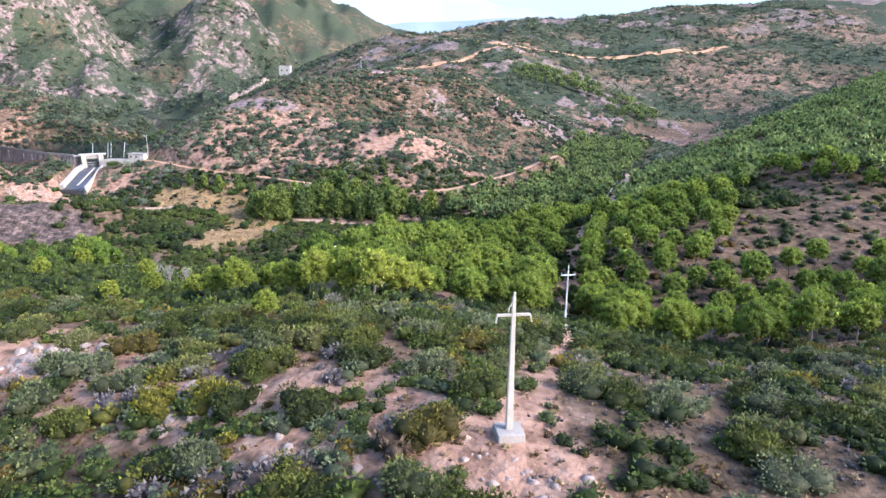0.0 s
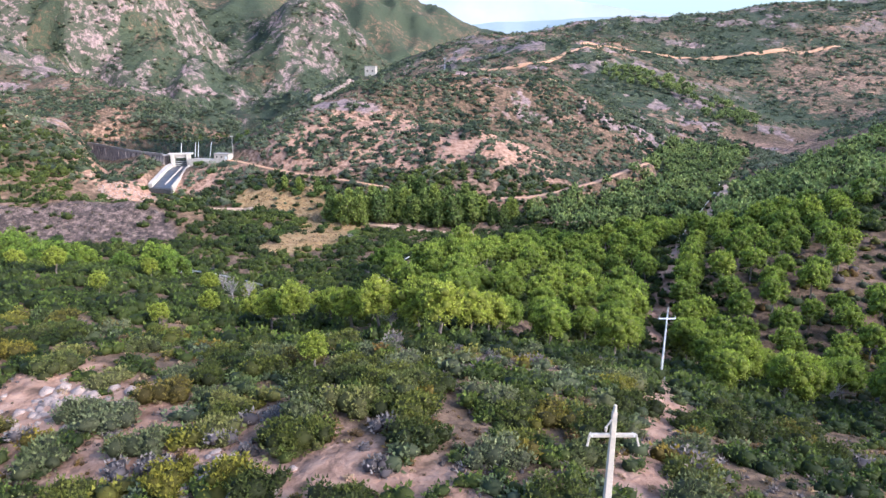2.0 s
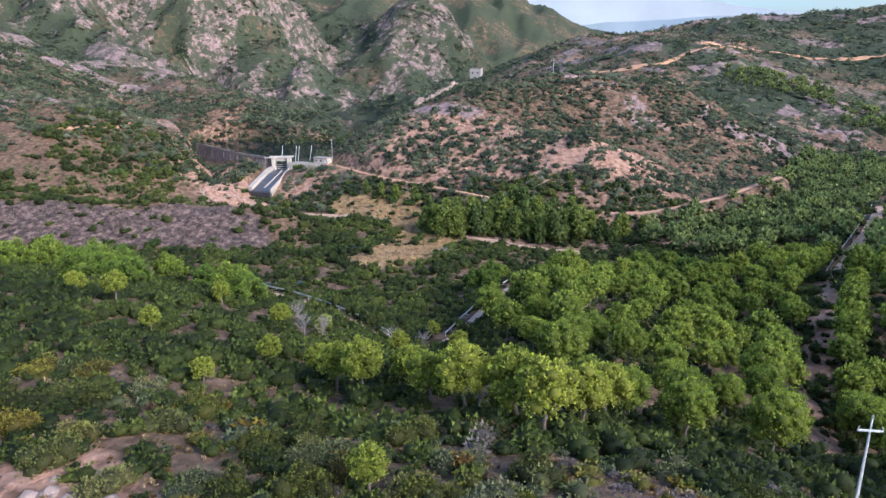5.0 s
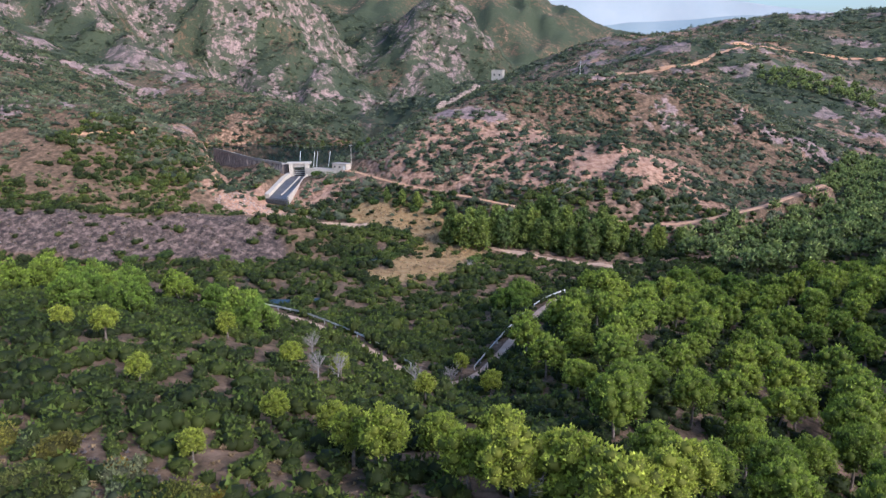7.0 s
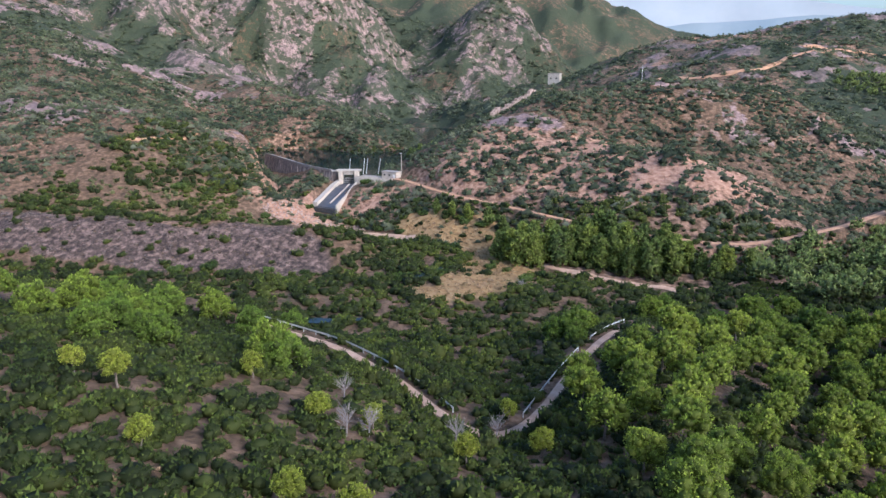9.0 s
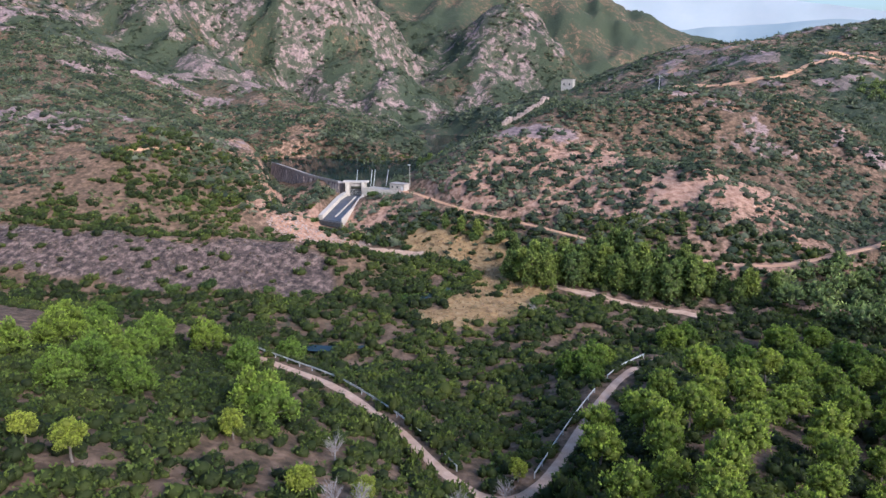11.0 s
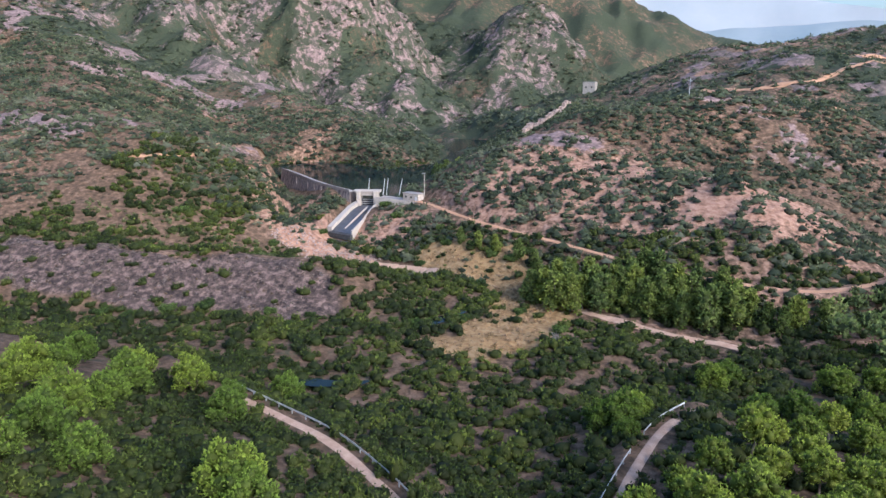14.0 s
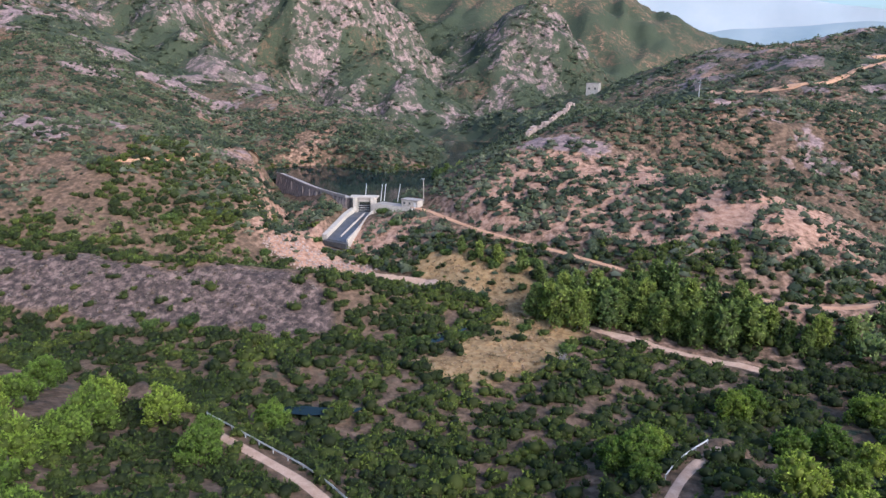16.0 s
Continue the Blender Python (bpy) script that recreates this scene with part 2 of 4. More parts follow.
def ground_material():
    m, t, p = nodes_of("hillside_ground")
    geo = t.nodes.new("ShaderNodeNewGeometry")
    pos = geo.outputs["Position"]
    n1, n2, n3 = noise_of(t, pos, 0.045, 5), noise_of(t, pos, 0.5, 5), noise_of(t, pos, 3.5, 4, 0.7)
    nw = noise_of(t, pos, 0.012, 6, 0.65)
    soil = ramp(t, n2, [(0.30, (0.22, 0.118, 0.074)), (0.5, (0.40, 0.228, 0.150)), (0.72, (0.54, 0.34, 0.235))])
    litter = ramp(t, n2, [(0.3, (0.058, 0.042, 0.025)), (0.5, (0.15, 0.095, 0.058)), (0.75, (0.30, 0.19, 0.125))])
    green = ramp(t, n3, [(0.3, (0.034, 0.042, 0.024)), (0.7, (0.075, 0.088, 0.050))])
    dry = ramp(t, n2, [(0.3, (0.21, 0.12, 0.05)), (0.5, (0.36, 0.225, 0.1)), (0.75, (0.45, 0.31, 0.165))])
    burnt = ramp(t, mathed(t, "ADD", mathed(t, "MULTIPLY", n2, 0.65), mathed(t, "MULTIPLY", n3, 0.35)), [(0.38, (0.032, 0.025, 0.023)), (0.5, (0.105, 0.074, 0.060)), (0.62, (0.30, 0.205, 0.165))])
    vor = node(t, "ShaderNodeTexVoronoi", Scale=0.35)
    t.links.new(pos, vor.inputs["Vector"])
    rock = ramp(t, mathed(t, "ADD", mathed(t, "MULTIPLY", n2, 0.5), mathed(t, "MULTIPLY", noise_of(t, pos, 0.22, 5, 0.7), 0.5)), [(0.36, (0.10, 0.080, 0.078)), (0.5, (0.27, 0.185, 0.165)), (0.66, (0.46, 0.325, 0.28))])
    col = mixed(t, steps(t, mathed(t, "MULTIPLY", attribute(t, "soil"), mathed(t, "ADD", mathed(t, "MULTIPLY", n1, 0.8), mathed(t, "MULTIPLY", n2, 0.9))), 0.36, 0.62), litter, soil)
    col = mixed(t, steps(t, mathed(t, "MULTIPLY", attribute(t, "dry"), mathed(t, "ADD", n2, 0.5)), 0.35, 0.65), col, dry)
    col = mixed(t, steps(t, mathed(t, "MULTIPLY", attribute(t, "burnt"), mathed(t, "ADD", n1, 0.55)), 0.4, 0.65), col, burnt)
    n4 = noise_of(t, pos, 0.16, 4, 0.65)
    scrub = mathed(t, "ADD", mathed(t, "MULTIPLY", n4, 0.65), mathed(t, "MULTIPLY", n2, 0.35))
    col = mixed(t, steps(t, mathed(t, "MULTIPLY", attribute(t, "scrub"), mathed(t, "ADD", scrub, 0.2)), 0.375, 0.44), col, green)
    rocky = mathed(t, "MULTIPLY", attribute(t, "rock"), mathed(t, "ADD", mathed(t, "MULTIPLY", n4, 0.9), mathed(t, "MULTIPLY", n2, 0.35)))
    col = mixed(t, steps(t, rocky, 0.27, 0.37), col, rock)
    thicket = mathed(t, "MULTIPLY", attribute(t, "wild"), steps(t, noise_of(t, pos, 0.085, 7, 0.78), 0.44, 0.52))
    col = mixed(t, thicket, col, green)
    t.links.new(col, p.inputs["Base Color"])
    p.inputs["Roughness"].default_value = 0.95
    p.inputs["Specular IOR Level"].default_value = 0.15
    far_bumps = t.nodes.new("ShaderNodeMath")
    far_bumps.operation = "MULTIPLY"
    t.links.new(n4, far_bumps.inputs[0])
    far_bumps.inputs[1].default_value = 3.0
    h = t.nodes.new("ShaderNodeMath")
    h.operation = "ADD"
    t.links.new(far_bumps.outputs[0], h.inputs[0])
    t.links.new(mathed(t, "ADD", mathed(t, "MULTIPLY", n2, 0.6), mathed(t, "MULTIPLY", n3, 0.3)), h.inputs[1])
    bumped(t, p, h.outputs[0], 0.9, 0.6)
    return m


GROUND = ground_material()
SHRUB_STOPS = [(0.0, (0.040, 0.056, 0.012)), (0.2, (0.068, 0.092, 0.017)), (0.4, (0.115, 0.140, 0.022)), (0.52, (0.105, 0.125, 0.050)),
               (0.66, (0.150, 0.168, 0.085)), (0.76, (0.20, 0.180, 0.020)), (0.86, (0.180, 0.100, 0.022)), (0.93, (0.155, 0.120, 0.100)), (1.0, (0.225, 0.185, 0.17))]
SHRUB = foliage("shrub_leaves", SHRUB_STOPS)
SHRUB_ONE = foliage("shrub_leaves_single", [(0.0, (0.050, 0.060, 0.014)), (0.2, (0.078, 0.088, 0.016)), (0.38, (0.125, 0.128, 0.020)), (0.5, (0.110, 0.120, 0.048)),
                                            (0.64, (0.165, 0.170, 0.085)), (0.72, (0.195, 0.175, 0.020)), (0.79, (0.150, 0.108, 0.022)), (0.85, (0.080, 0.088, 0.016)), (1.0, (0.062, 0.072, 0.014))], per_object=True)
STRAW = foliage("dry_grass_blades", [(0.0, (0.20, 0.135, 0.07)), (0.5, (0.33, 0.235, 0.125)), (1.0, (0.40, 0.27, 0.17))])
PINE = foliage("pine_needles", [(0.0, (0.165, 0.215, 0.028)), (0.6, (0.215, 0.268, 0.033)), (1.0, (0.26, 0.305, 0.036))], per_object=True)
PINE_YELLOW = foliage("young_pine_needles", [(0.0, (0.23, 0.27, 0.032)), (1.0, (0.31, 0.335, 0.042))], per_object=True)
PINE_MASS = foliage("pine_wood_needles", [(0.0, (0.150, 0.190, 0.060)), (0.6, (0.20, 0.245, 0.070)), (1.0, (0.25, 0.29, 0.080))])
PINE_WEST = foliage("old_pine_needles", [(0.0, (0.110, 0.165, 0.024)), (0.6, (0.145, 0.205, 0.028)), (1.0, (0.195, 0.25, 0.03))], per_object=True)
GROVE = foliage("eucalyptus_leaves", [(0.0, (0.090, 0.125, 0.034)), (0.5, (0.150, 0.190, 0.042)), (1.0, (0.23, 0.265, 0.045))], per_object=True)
# grey-green maquis, with some distance haze painted into the leaf colour
FAR_SHRUB = foliage("hazed_grey_green_maquis", [(0.0, (0.050, 0.064, 0.034)), (0.3, (0.082, 0.098, 0.046)), (0.55, (0.115, 0.128, 0.064)), (0.8, (0.150, 0.155, 0.092)), (1.0, (0.19, 0.165, 0.12))])
DEAD = solid("dead_twigs", (0.22, 0.19, 0.18), (0.36, 0.31, 0.29), 2.0)
BARK = solid("pine_bark", (0.10, 0.075, 0.06), (0.24, 0.19, 0.16), 3.0, bump=0.6)
CONCRETE = solid("pale_concrete", (0.29, 0.245, 0.205), (0.42, 0.365, 0.315), 0.6, bump=0.15)
WHITE = solid("white_paint_concrete", (0.40, 0.34, 0.275), (0.55, 0.475, 0.395), 0.8, bump=0.1)
ROAD = solid("dirt_road", (0.43, 0.26, 0.165), (0.64, 0.43, 0.30), 0.5, bump=0.5, dist=0.04)
ORANGE_ROAD = solid("orange_dirt_road", (0.43, 0.21, 0.105), (0.62, 0.36, 0.205), 0.4, bump=0.5, dist=0.04)
STEEL = solid("galvanised_steel", (0.55, 0.54, 0.52), (0.74, 0.72, 0.69), 1.5, rough=0.55, metal=0.2)
DARK = solid("dark_wet_stone", (0.03, 0.03, 0.032), (0.09, 0.085, 0.08), 1.0)
CHUTE_FLOOR = solid("wet_chute_floor", (0.045, 0.048, 0.055), (0.10, 0.10, 0.11), 0.5, rough=0.45)
GRANITE = solid("pink_granite", (0.20, 0.145, 0.12), (0.50, 0.37, 0.30), 1.1, bump=0.8, dist=0.1)
CACTUS = foliage("prickly_pear_pads", [(0.0, (0.12, 0.15, 0.05)), (1.0, (0.24, 0.25, 0.10))])


def streaked_concrete():
    """Weathered concrete with dark runs of water down its face."""
    m, t, p = nodes_of("stained_dam_concrete")
    pos = t.nodes.new("ShaderNodeNewGeometry").outputs["Position"]
    flat = t.nodes.new("ShaderNodeMapping")
    flat.inputs["Scale"].default_value = (0.55, 0.55, 0.035)
    t.links.new(pos, flat.inputs["Vector"])
    runs, grain = noise_of(t, flat.outputs[0], 1.0, 5, 0.7), noise_of(t, pos, 0.9, 4)
    both = mathed(t, "ADD", mathed(t, "MULTIPLY", runs, 0.75), mathed(t, "MULTIPLY", grain, 0.25))
    t.links.new(ramp(t, both, [(0.38, (0.085, 0.07, 0.066)), (0.5, (0.27, 0.21, 0.18)), (0.62, (0.47, 0.37, 0.31))]), p.inputs["Base Color"])
    p.inputs["Roughness"].default_value = 0.9
    bumped(t, p, both, 0.4, 0.1)
    return m


OLD_CONCRETE = streaked_concrete()


def water_material():
    m, t, p = nodes_of("reservoir_water")
    p.inputs["Base Color"].default_value = (0.012, 0.022, 0.022, 1)
    p.inputs["Roughness"].default_value = 0.06
    p.inputs["IOR"].default_value = 1.33
    p.inputs["Specular IOR Level"].default_value = 0.2
    pos = t.nodes.new("ShaderNodeNewGeometry").outputs["Position"]
    bumped(t, p, noise_of(t, pos, 0.9, 3), 0.15, 0.05)
    return m


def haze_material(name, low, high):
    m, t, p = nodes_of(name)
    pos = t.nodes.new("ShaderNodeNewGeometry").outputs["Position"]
    # aerial haze is painted: pale blue base colour plus a weak glow
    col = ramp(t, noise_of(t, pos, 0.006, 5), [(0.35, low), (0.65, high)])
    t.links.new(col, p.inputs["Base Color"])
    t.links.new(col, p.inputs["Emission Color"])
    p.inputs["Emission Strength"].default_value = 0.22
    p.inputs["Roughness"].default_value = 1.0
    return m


WATER_MAT = water_material()


# ---- mesh helpers ----
def mesh_from(name, verts, faces, material, smooth=False, tint=None):
    """verts (n, 3; or 4 with the painted core-to-tip shade of plants), faces (m, 3 or 4) as arrays."""
    me = bpy.data.meshes.new(name)
    verts, faces = np.asarray(verts, np.float32), np.asarray(faces, np.int32)
    core_shade = verts[:, 3].copy() if verts.shape[1] == 4 else None
    verts = np.ascontiguousarray(verts[:, :3])
    k = faces.shape[1]
    me.vertices.add(len(verts))
    me.vertices.foreach_set("co", verts.ravel())
    me.loops.add(faces.size)
    me.loops.foreach_set("vertex_index", faces.ravel())
    me.polygons.add(len(faces))
    me.polygons.foreach_set("loop_start", np.arange(0, faces.size, k, dtype=np.int32))
    me.polygons.foreach_set("loop_total", np.full(len(faces), k, np.int32))
    if smooth:
        me.polygons.foreach_set("use_smooth", np.ones(len(faces), bool))
    me.update(calc_edges=True)
    me.validate()
    if core_shade is not None:
        me.attributes.new("core_shade", "FLOAT", "POINT").data.foreach_set("value", core_shade)
    if tint is not None:
        me.attributes.new("tint", "FLOAT", "POINT").data.foreach_set("value", np.asarray(tint, np.float32))
    me.materials.append(material)
    return me


def part(name, bm, material, parent=None, label=""):
    """Links a bmesh as one mesh object, under a thing or a part."""
    me = bpy.data.meshes.new(name)
    bm.normal_update()
    bm.to_mesh(me)
    bm.free()
    me.materials.append(material)
    ob = new(name, me)
    ob.parent = parent
    return tagged(ob, label)


def box(sx, sy, sz, x=0, y=0, z=0, rz=0.0, bevel=0.0, bm=None, taper=1.0):
    """A box whose base is centred at x, y, z."""
    bm = bm or bmesh.new()
    made = bmesh.ops.create_cube(bm, size=1.0)["verts"]
    c, s = math.cos(rz), math.sin(rz)
    for v in made:
        k = taper if v.co.z > 0 else 1.0
        px, py = v.co.x * sx * k, v.co.y * sy * k
        v.co = (x + px * c - py * s, y + px * s + py * c, z + (v.co.z + 0.5) * sz)
    if bevel:
        bmesh.ops.bevel(bm, geom=list({e for v in made for e in v.link_edges}), offset=bevel, segments=1, affect="EDGES")
    return bm


def rod(a, b, r0, r1, sides=8, bm=None):
    bm = bm or bmesh.new()
    a, b = Vector(a), Vector(b)
    made = bmesh.ops.create_cone(bm, cap_ends=True, segments=sides, radius1=r0, radius2=r1, depth=(b - a).length)["verts"]
    q = (b - a).to_track_quat("Z", "Y")
    for v in made:
        v.co = (a + b) / 2 + q @ v.co
    return bm


def thing(name, x, y, z, label, category, group="", kind="", rz=0.0):
    ob = new(name)
    ob.matrix_basis = pose(x, y, z, 0, 0, rz)
    return tagged(ob, label, category, group, kind)


ICO_BM = bmesh.new()
bmesh.ops.create_icosphere(ICO_BM, subdivisions=2, radius=1.0)
ICO_V = np.array([v.co[:] for v in ICO_BM.verts])
ICO_F = np.array([[v.index for v in f.verts] for f in ICO_BM.faces])
ICO_BM.free()
ICO1_BM = bmesh.new()
bmesh.ops.create_icosphere(ICO1_BM, subdivisions=1, radius=1.0)
ICO1_V = np.array([v.co[:] for v in ICO1_BM.verts])
ICO1_F = np.array([[v.index for v in f.verts] for f in ICO1_BM.faces])
ICO1_BM.free()


def clump(rng, lumps, leaves, size, fine=True, core=0.86, up=0.25, loose=0.55, slim=0.5):
    """A mass of foliage: lumps (x, y, z, r, squash) as inner cores, covered with small pointed leaves.
    Returns verts (x, y, z, painted shade from 0, dark in the core, to 1 at a tip) and faces."""
    iv, jf = (ICO_V, ICO_F) if fine else (ICO1_V, ICO1_F)
    vs, fs, n = [], [], 0
    lumps = np.asarray(lumps, float)
    for x, y, z, r, q in lumps:
        jitter = 1 + rng.uniform(-0.22, 0.22, (len(iv), 1))
        body = iv * jitter * np.array([r, r, r * q]) * core + (x, y, z)
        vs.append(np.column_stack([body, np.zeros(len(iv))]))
        fs.append(jf + n)
        n += len(iv)
    if leaves:
        w = lumps[:, 3] ** 2
        pick = rng.choice(len(lumps), leaves, p=w / w.sum())
        d = rng.normal(size=(leaves, 3))
        d[:, 2] += up
        d /= np.linalg.norm(d, axis=1)[:, None]
        L = lumps[pick]
        rad = L[:, 3:4] * rng.uniform(0.68, 1.04, (leaves, 1))
        c = L[:, :3] + d * rad * np.stack([np.ones(leaves), np.ones(leaves), L[:, 4]], 1)
        out = d + rng.normal(scale=loose, size=d.shape)
        out[:, 2] += up
        out /= np.linalg.norm(out, axis=1)[:, None]
        a = np.cross(out, rng.normal(size=d.shape))
        a /= np.linalg.norm(a, axis=1)[:, None] + 1e-9
        s = size * rng.uniform(0.6, 1.4, (leaves, 1))
        tri = np.stack([c - a * s * slim * 1.5, c + a * s * slim * 1.5, c + out * s * 1.9], 1)
        # deeper leaves get darker painted shade, tips the least
        shading = np.repeat((0.45 + 0.55 * (rad / L[:, 3:4] - 0.66) / 0.38), 3, axis=1)
        shading[:, 2] = np.minimum(1.0, shading[:, 2] + 0.3)
        vs.append(np.column_stack([tri.reshape(-1, 3), shading.ravel()]))
        fs.append(np.arange(leaves * 3).reshape(-1, 3) + n)
    return np.concatenate(vs), np.concatenate(fs)


def bush_lumps(rng, n):
    out = [(0, 0, 0.32, 0.62, 0.75)]
    for _ in range(n):
        a, d = rng.uniform(0, 6.28), rng.uniform(0.3, 0.75)
        out.append((d * math.cos(a), d * math.sin(a), rng.uniform(0.12, 0.5), rng.uniform(0.28, 0.5), rng.uniform(0.75, 1.0)))
    return out


def strewn(name, shapes, x, y, z, size, tall, tint, material, rng, label, category):
    """Many plants of a kind in one mesh."""
    vs, fs, ts, n = [], [], [], 0
    kind = rng.integers(0, len(shapes), len(x))
    turn = rng.uniform(0, 6.28, len(x))
    for k, (sv, sf) in enumerate(shapes):
        i = np.nonzero(kind == k)[0]
        if not len(i):
            continue
        c, s = np.cos(turn[i])[:, None], np.sin(turn[i])[:, None]
        px = (sv[None, :, 0] * c - sv[None, :, 1] * s) * size[i, None] + x[i, None]
        py = (sv[None, :, 0] * s + sv[None, :, 1] * c) * size[i, None] + y[i, None]
        pz = sv[None, :, 2] * (size * tall)[i, None] + z[i, None]
        vs.append(np.stack([px, py, pz, np.broadcast_to(sv[None, :, 3], px.shape)], -1).reshape(-1, 4))
        fs.append((sf[None] + (np.arange(len(i)) * len(sv))[:, None, None]).reshape(-1, 3) + n)
        ts.append(np.repeat(tint[i], len(sv)))
        n += len(i) * len(sv)
    me = mesh_from(name, np.concatenate(vs), np.concatenate(fs), material, tint=np.concatenate(ts))
    return tagged(new(name, me), label, category, kind="stuff")


# ---- ground ----
def steps_of(*runs):
    return np.concatenate([np.arange(a, b, s) for a, b, s in runs])


GX = steps_of((-4600, -1300, 300), (-1300, -900, 16), (-900, -330, 6.5), (-330, -130, 3.6), (-130, 60, 1.8), (60, 160, 3.2), (160, 700, 13), (700, 4700, 300))
GY = steps_of((-700, 0, 35), (0, 20, 4), (20, 100, 1.3), (100, 320, 1.7), (320, 480, 2.4), (480, 1200, 6), (1200, 2000, 25), (2000, 4900, 250))
X, Y = np.meshgrid(GX, GY)
Z = ground_at(X, Y)


def field_mask(x, y):
    """The dry meadow by the stream."""
    d = along(x, y, [(-122, 303, 0), (-100, 298, 0), (-80, 284, 0), (-78, 255, 0), (-86, 238, 0)])[0]
    return np.clip(1.55 - d / 11.0 + (fbm(x / 9, y / 9, 2, 40) - 0.5) * 1.2, 0, 1)


def burnt_mask(x, y):
    d = along(x, y, [(-265, 212, 0), (-205, 228, 0), (-146, 246, 0)])[0]
    return np.clip(1.4 - d / 15.0 + (fbm(x / 11, y / 11, 2, 44) - 0.5) * 0.8, 0, 1)


STONY = [(-182, 290, 0), (-166, 291, 0), (-154, 296, 0)]


def soil_mask(x, y):
    hill = np.clip(1.25 - along(x, y, [(-110, 352, 0), (-20, 345, 0)])[0] / 62, 0, 1) * 0.75
    rest = 0.24 + 0.18 * np.clip((y - 210) / 60, 0, 1) + 0.5 * (fbm(x / 40, y / 40, 3, 31) - 0.5)
    home = 0.72 * np.clip(1.4 - along(x, y, [(-42, 60, 0), (-16, 47, 0), (4, 36, 0)])[0] / 11, 0, 1)
    cut = np.clip(1.2 - along(x, y, [(6, 42, 0), (16, 80, 0), (30, 150, 0), (47, 214, 0)])[0] / 4.0, 0, 1) * 0.8
    bank = 0.7 * np.clip(1.3 - along(x, y, [(-150, 322, 0), (-190, 300, 0), (-215, 330, 0)])[0] / 28, 0, 1)
    bank = np.maximum(bank, 0.95 * np.clip(1.5 - along(x, y, STONY)[0] / 6, 0, 1))
    west = 0.48 * np.clip((-185 - x) / 40, 0, 1) * np.clip((y - 250) / 30, 0, 1) * (0.7 + 0.6 * (fbm(x / 22, y / 22, 3, 33) - 0.5))
    bank = np.maximum(bank, west)
    back = 0.12 * np.clip((y - 450) / 60, 0, 1) * (x > -130)
    return np.clip(np.maximum.reduce([hill, rest, home, cut, bank]) + back, 0, 1)


def scrub_mask(x, y):
    far = np.clip((y - 420) / 80, 0, 1)
    floor = np.clip(1.4 - along(x, y, [(-220, 195, 0), (-130, 205, 0), (-60, 235, 0), (20, 265, 0), (60, 320, 0)])[0] / 40, 0, 1)
    return np.clip(0.40 + 0.20 * far + 0.12 * floor + 0.5 * (fbm(x / 70, y / 70, 3, 50) - 0.5), 0, 1)


def path_mask(x, y):
    best = np.zeros_like(x)
    for line in TRACKS:
        best = np.maximum(best, np.clip(1.4 - along(x, y, line)[0] / 1.3, 0, 1))
    return best


TRACKS = ([(6, 42, 0), (10, 55, 0), (16, 80, 0), (19, 95, 0), (28, 150, 0), (46, 206, 0)],)
GROUND_ME = None


def make_ground():
    rows, cols = X.shape
    idx = np.arange(rows * cols).reshape(rows, cols)
    quads = np.stack([idx[:-1, :-1], idx[:-1, 1:], idx[1:, 1:], idx[1:, :-1]], -1).reshape(-1, 4)
    me = mesh_from("ground", np.stack([X, Y, Z], -1).reshape(-1, 3), quads, GROUND, smooth=True)
    masks = {"dry": field_mask(X, Y), "burnt": burnt_mask(X, Y), "soil": np.maximum(soil_mask(X, Y), path_mask(X, Y)),
             "scrub": scrub_mask(X, Y) * (1 - path_mask(X, Y)), "rock": crags(X, Y), "wild": 0.92 * np.clip((Y - 500) / 120, 0, 1) * np.clip(0.25 + (-100 - X) / 90, 0.5, 1)}
    for key, value in masks.items():
        me.attributes.new(key, "FLOAT", "POINT").data.foreach_set("value", value.astype(np.float32).ravel())
    tagged(new("ground", me), "scrubby granite hills with pink soil, rock and dry grass", "ground", kind="structure")


make_ground()
# ---- water, roads, distance ----
def sheet(name, outline, z, material, label):
    bm = bmesh.new()
    bm.faces.new([bm.verts.new((px, py, z)) for px, py in outline])
    ob = part(name, bm, material)
    return tagged(ob, label, "water", kind="structure")


sheet("reservoir_water", [(-300, 395), (-262, 391), (-240, 377), (-214, 358), (-187, 346), (-170, 352), (-150, 372), (-150, 640), (-300, 640)], WATER,
      WATER_MAT, "still dark green water of the reservoir behind the dam")
for outline in ([(-103, 243), (-99, 246), (-96, 252), (-95, 260), (-98, 261), (-100, 254), (-104, 248)],
                [(-118, 196), (-106, 199), (-98, 204), (-97, 207), (-106, 203), (-118, 200)]):
    zz = float(np.max(ground_at(np.array([p[0] for p in outline]), np.array([p[1] for p in outline])))) + 0.08
    sheet("stream_pool", outline, zz, WATER_MAT, "small pale pool of the stream between reeds")


def smooth_line(line, step):
    """Points along a rounded polyline."""
    p = np.array(line, float)
    for _ in range(3):
        q = np.empty((2 * len(p), 3))
        nxt = np.vstack([p[1:], p[-1:]])
        q[0::2], q[1::2] = 0.75 * p + 0.25 * nxt, 0.25 * p + 0.75 * nxt
        p = np.vstack([p[:1], q[:-2], p[-1:]])
    seg = np.r_[0, np.cumsum(np.hypot(*np.diff(p[:, :2], axis=0).T))]
    s = np.arange(0, seg[-1], step)
    return np.stack([np.interp(s, seg, p[:, k]) for k in range(3)], 1)


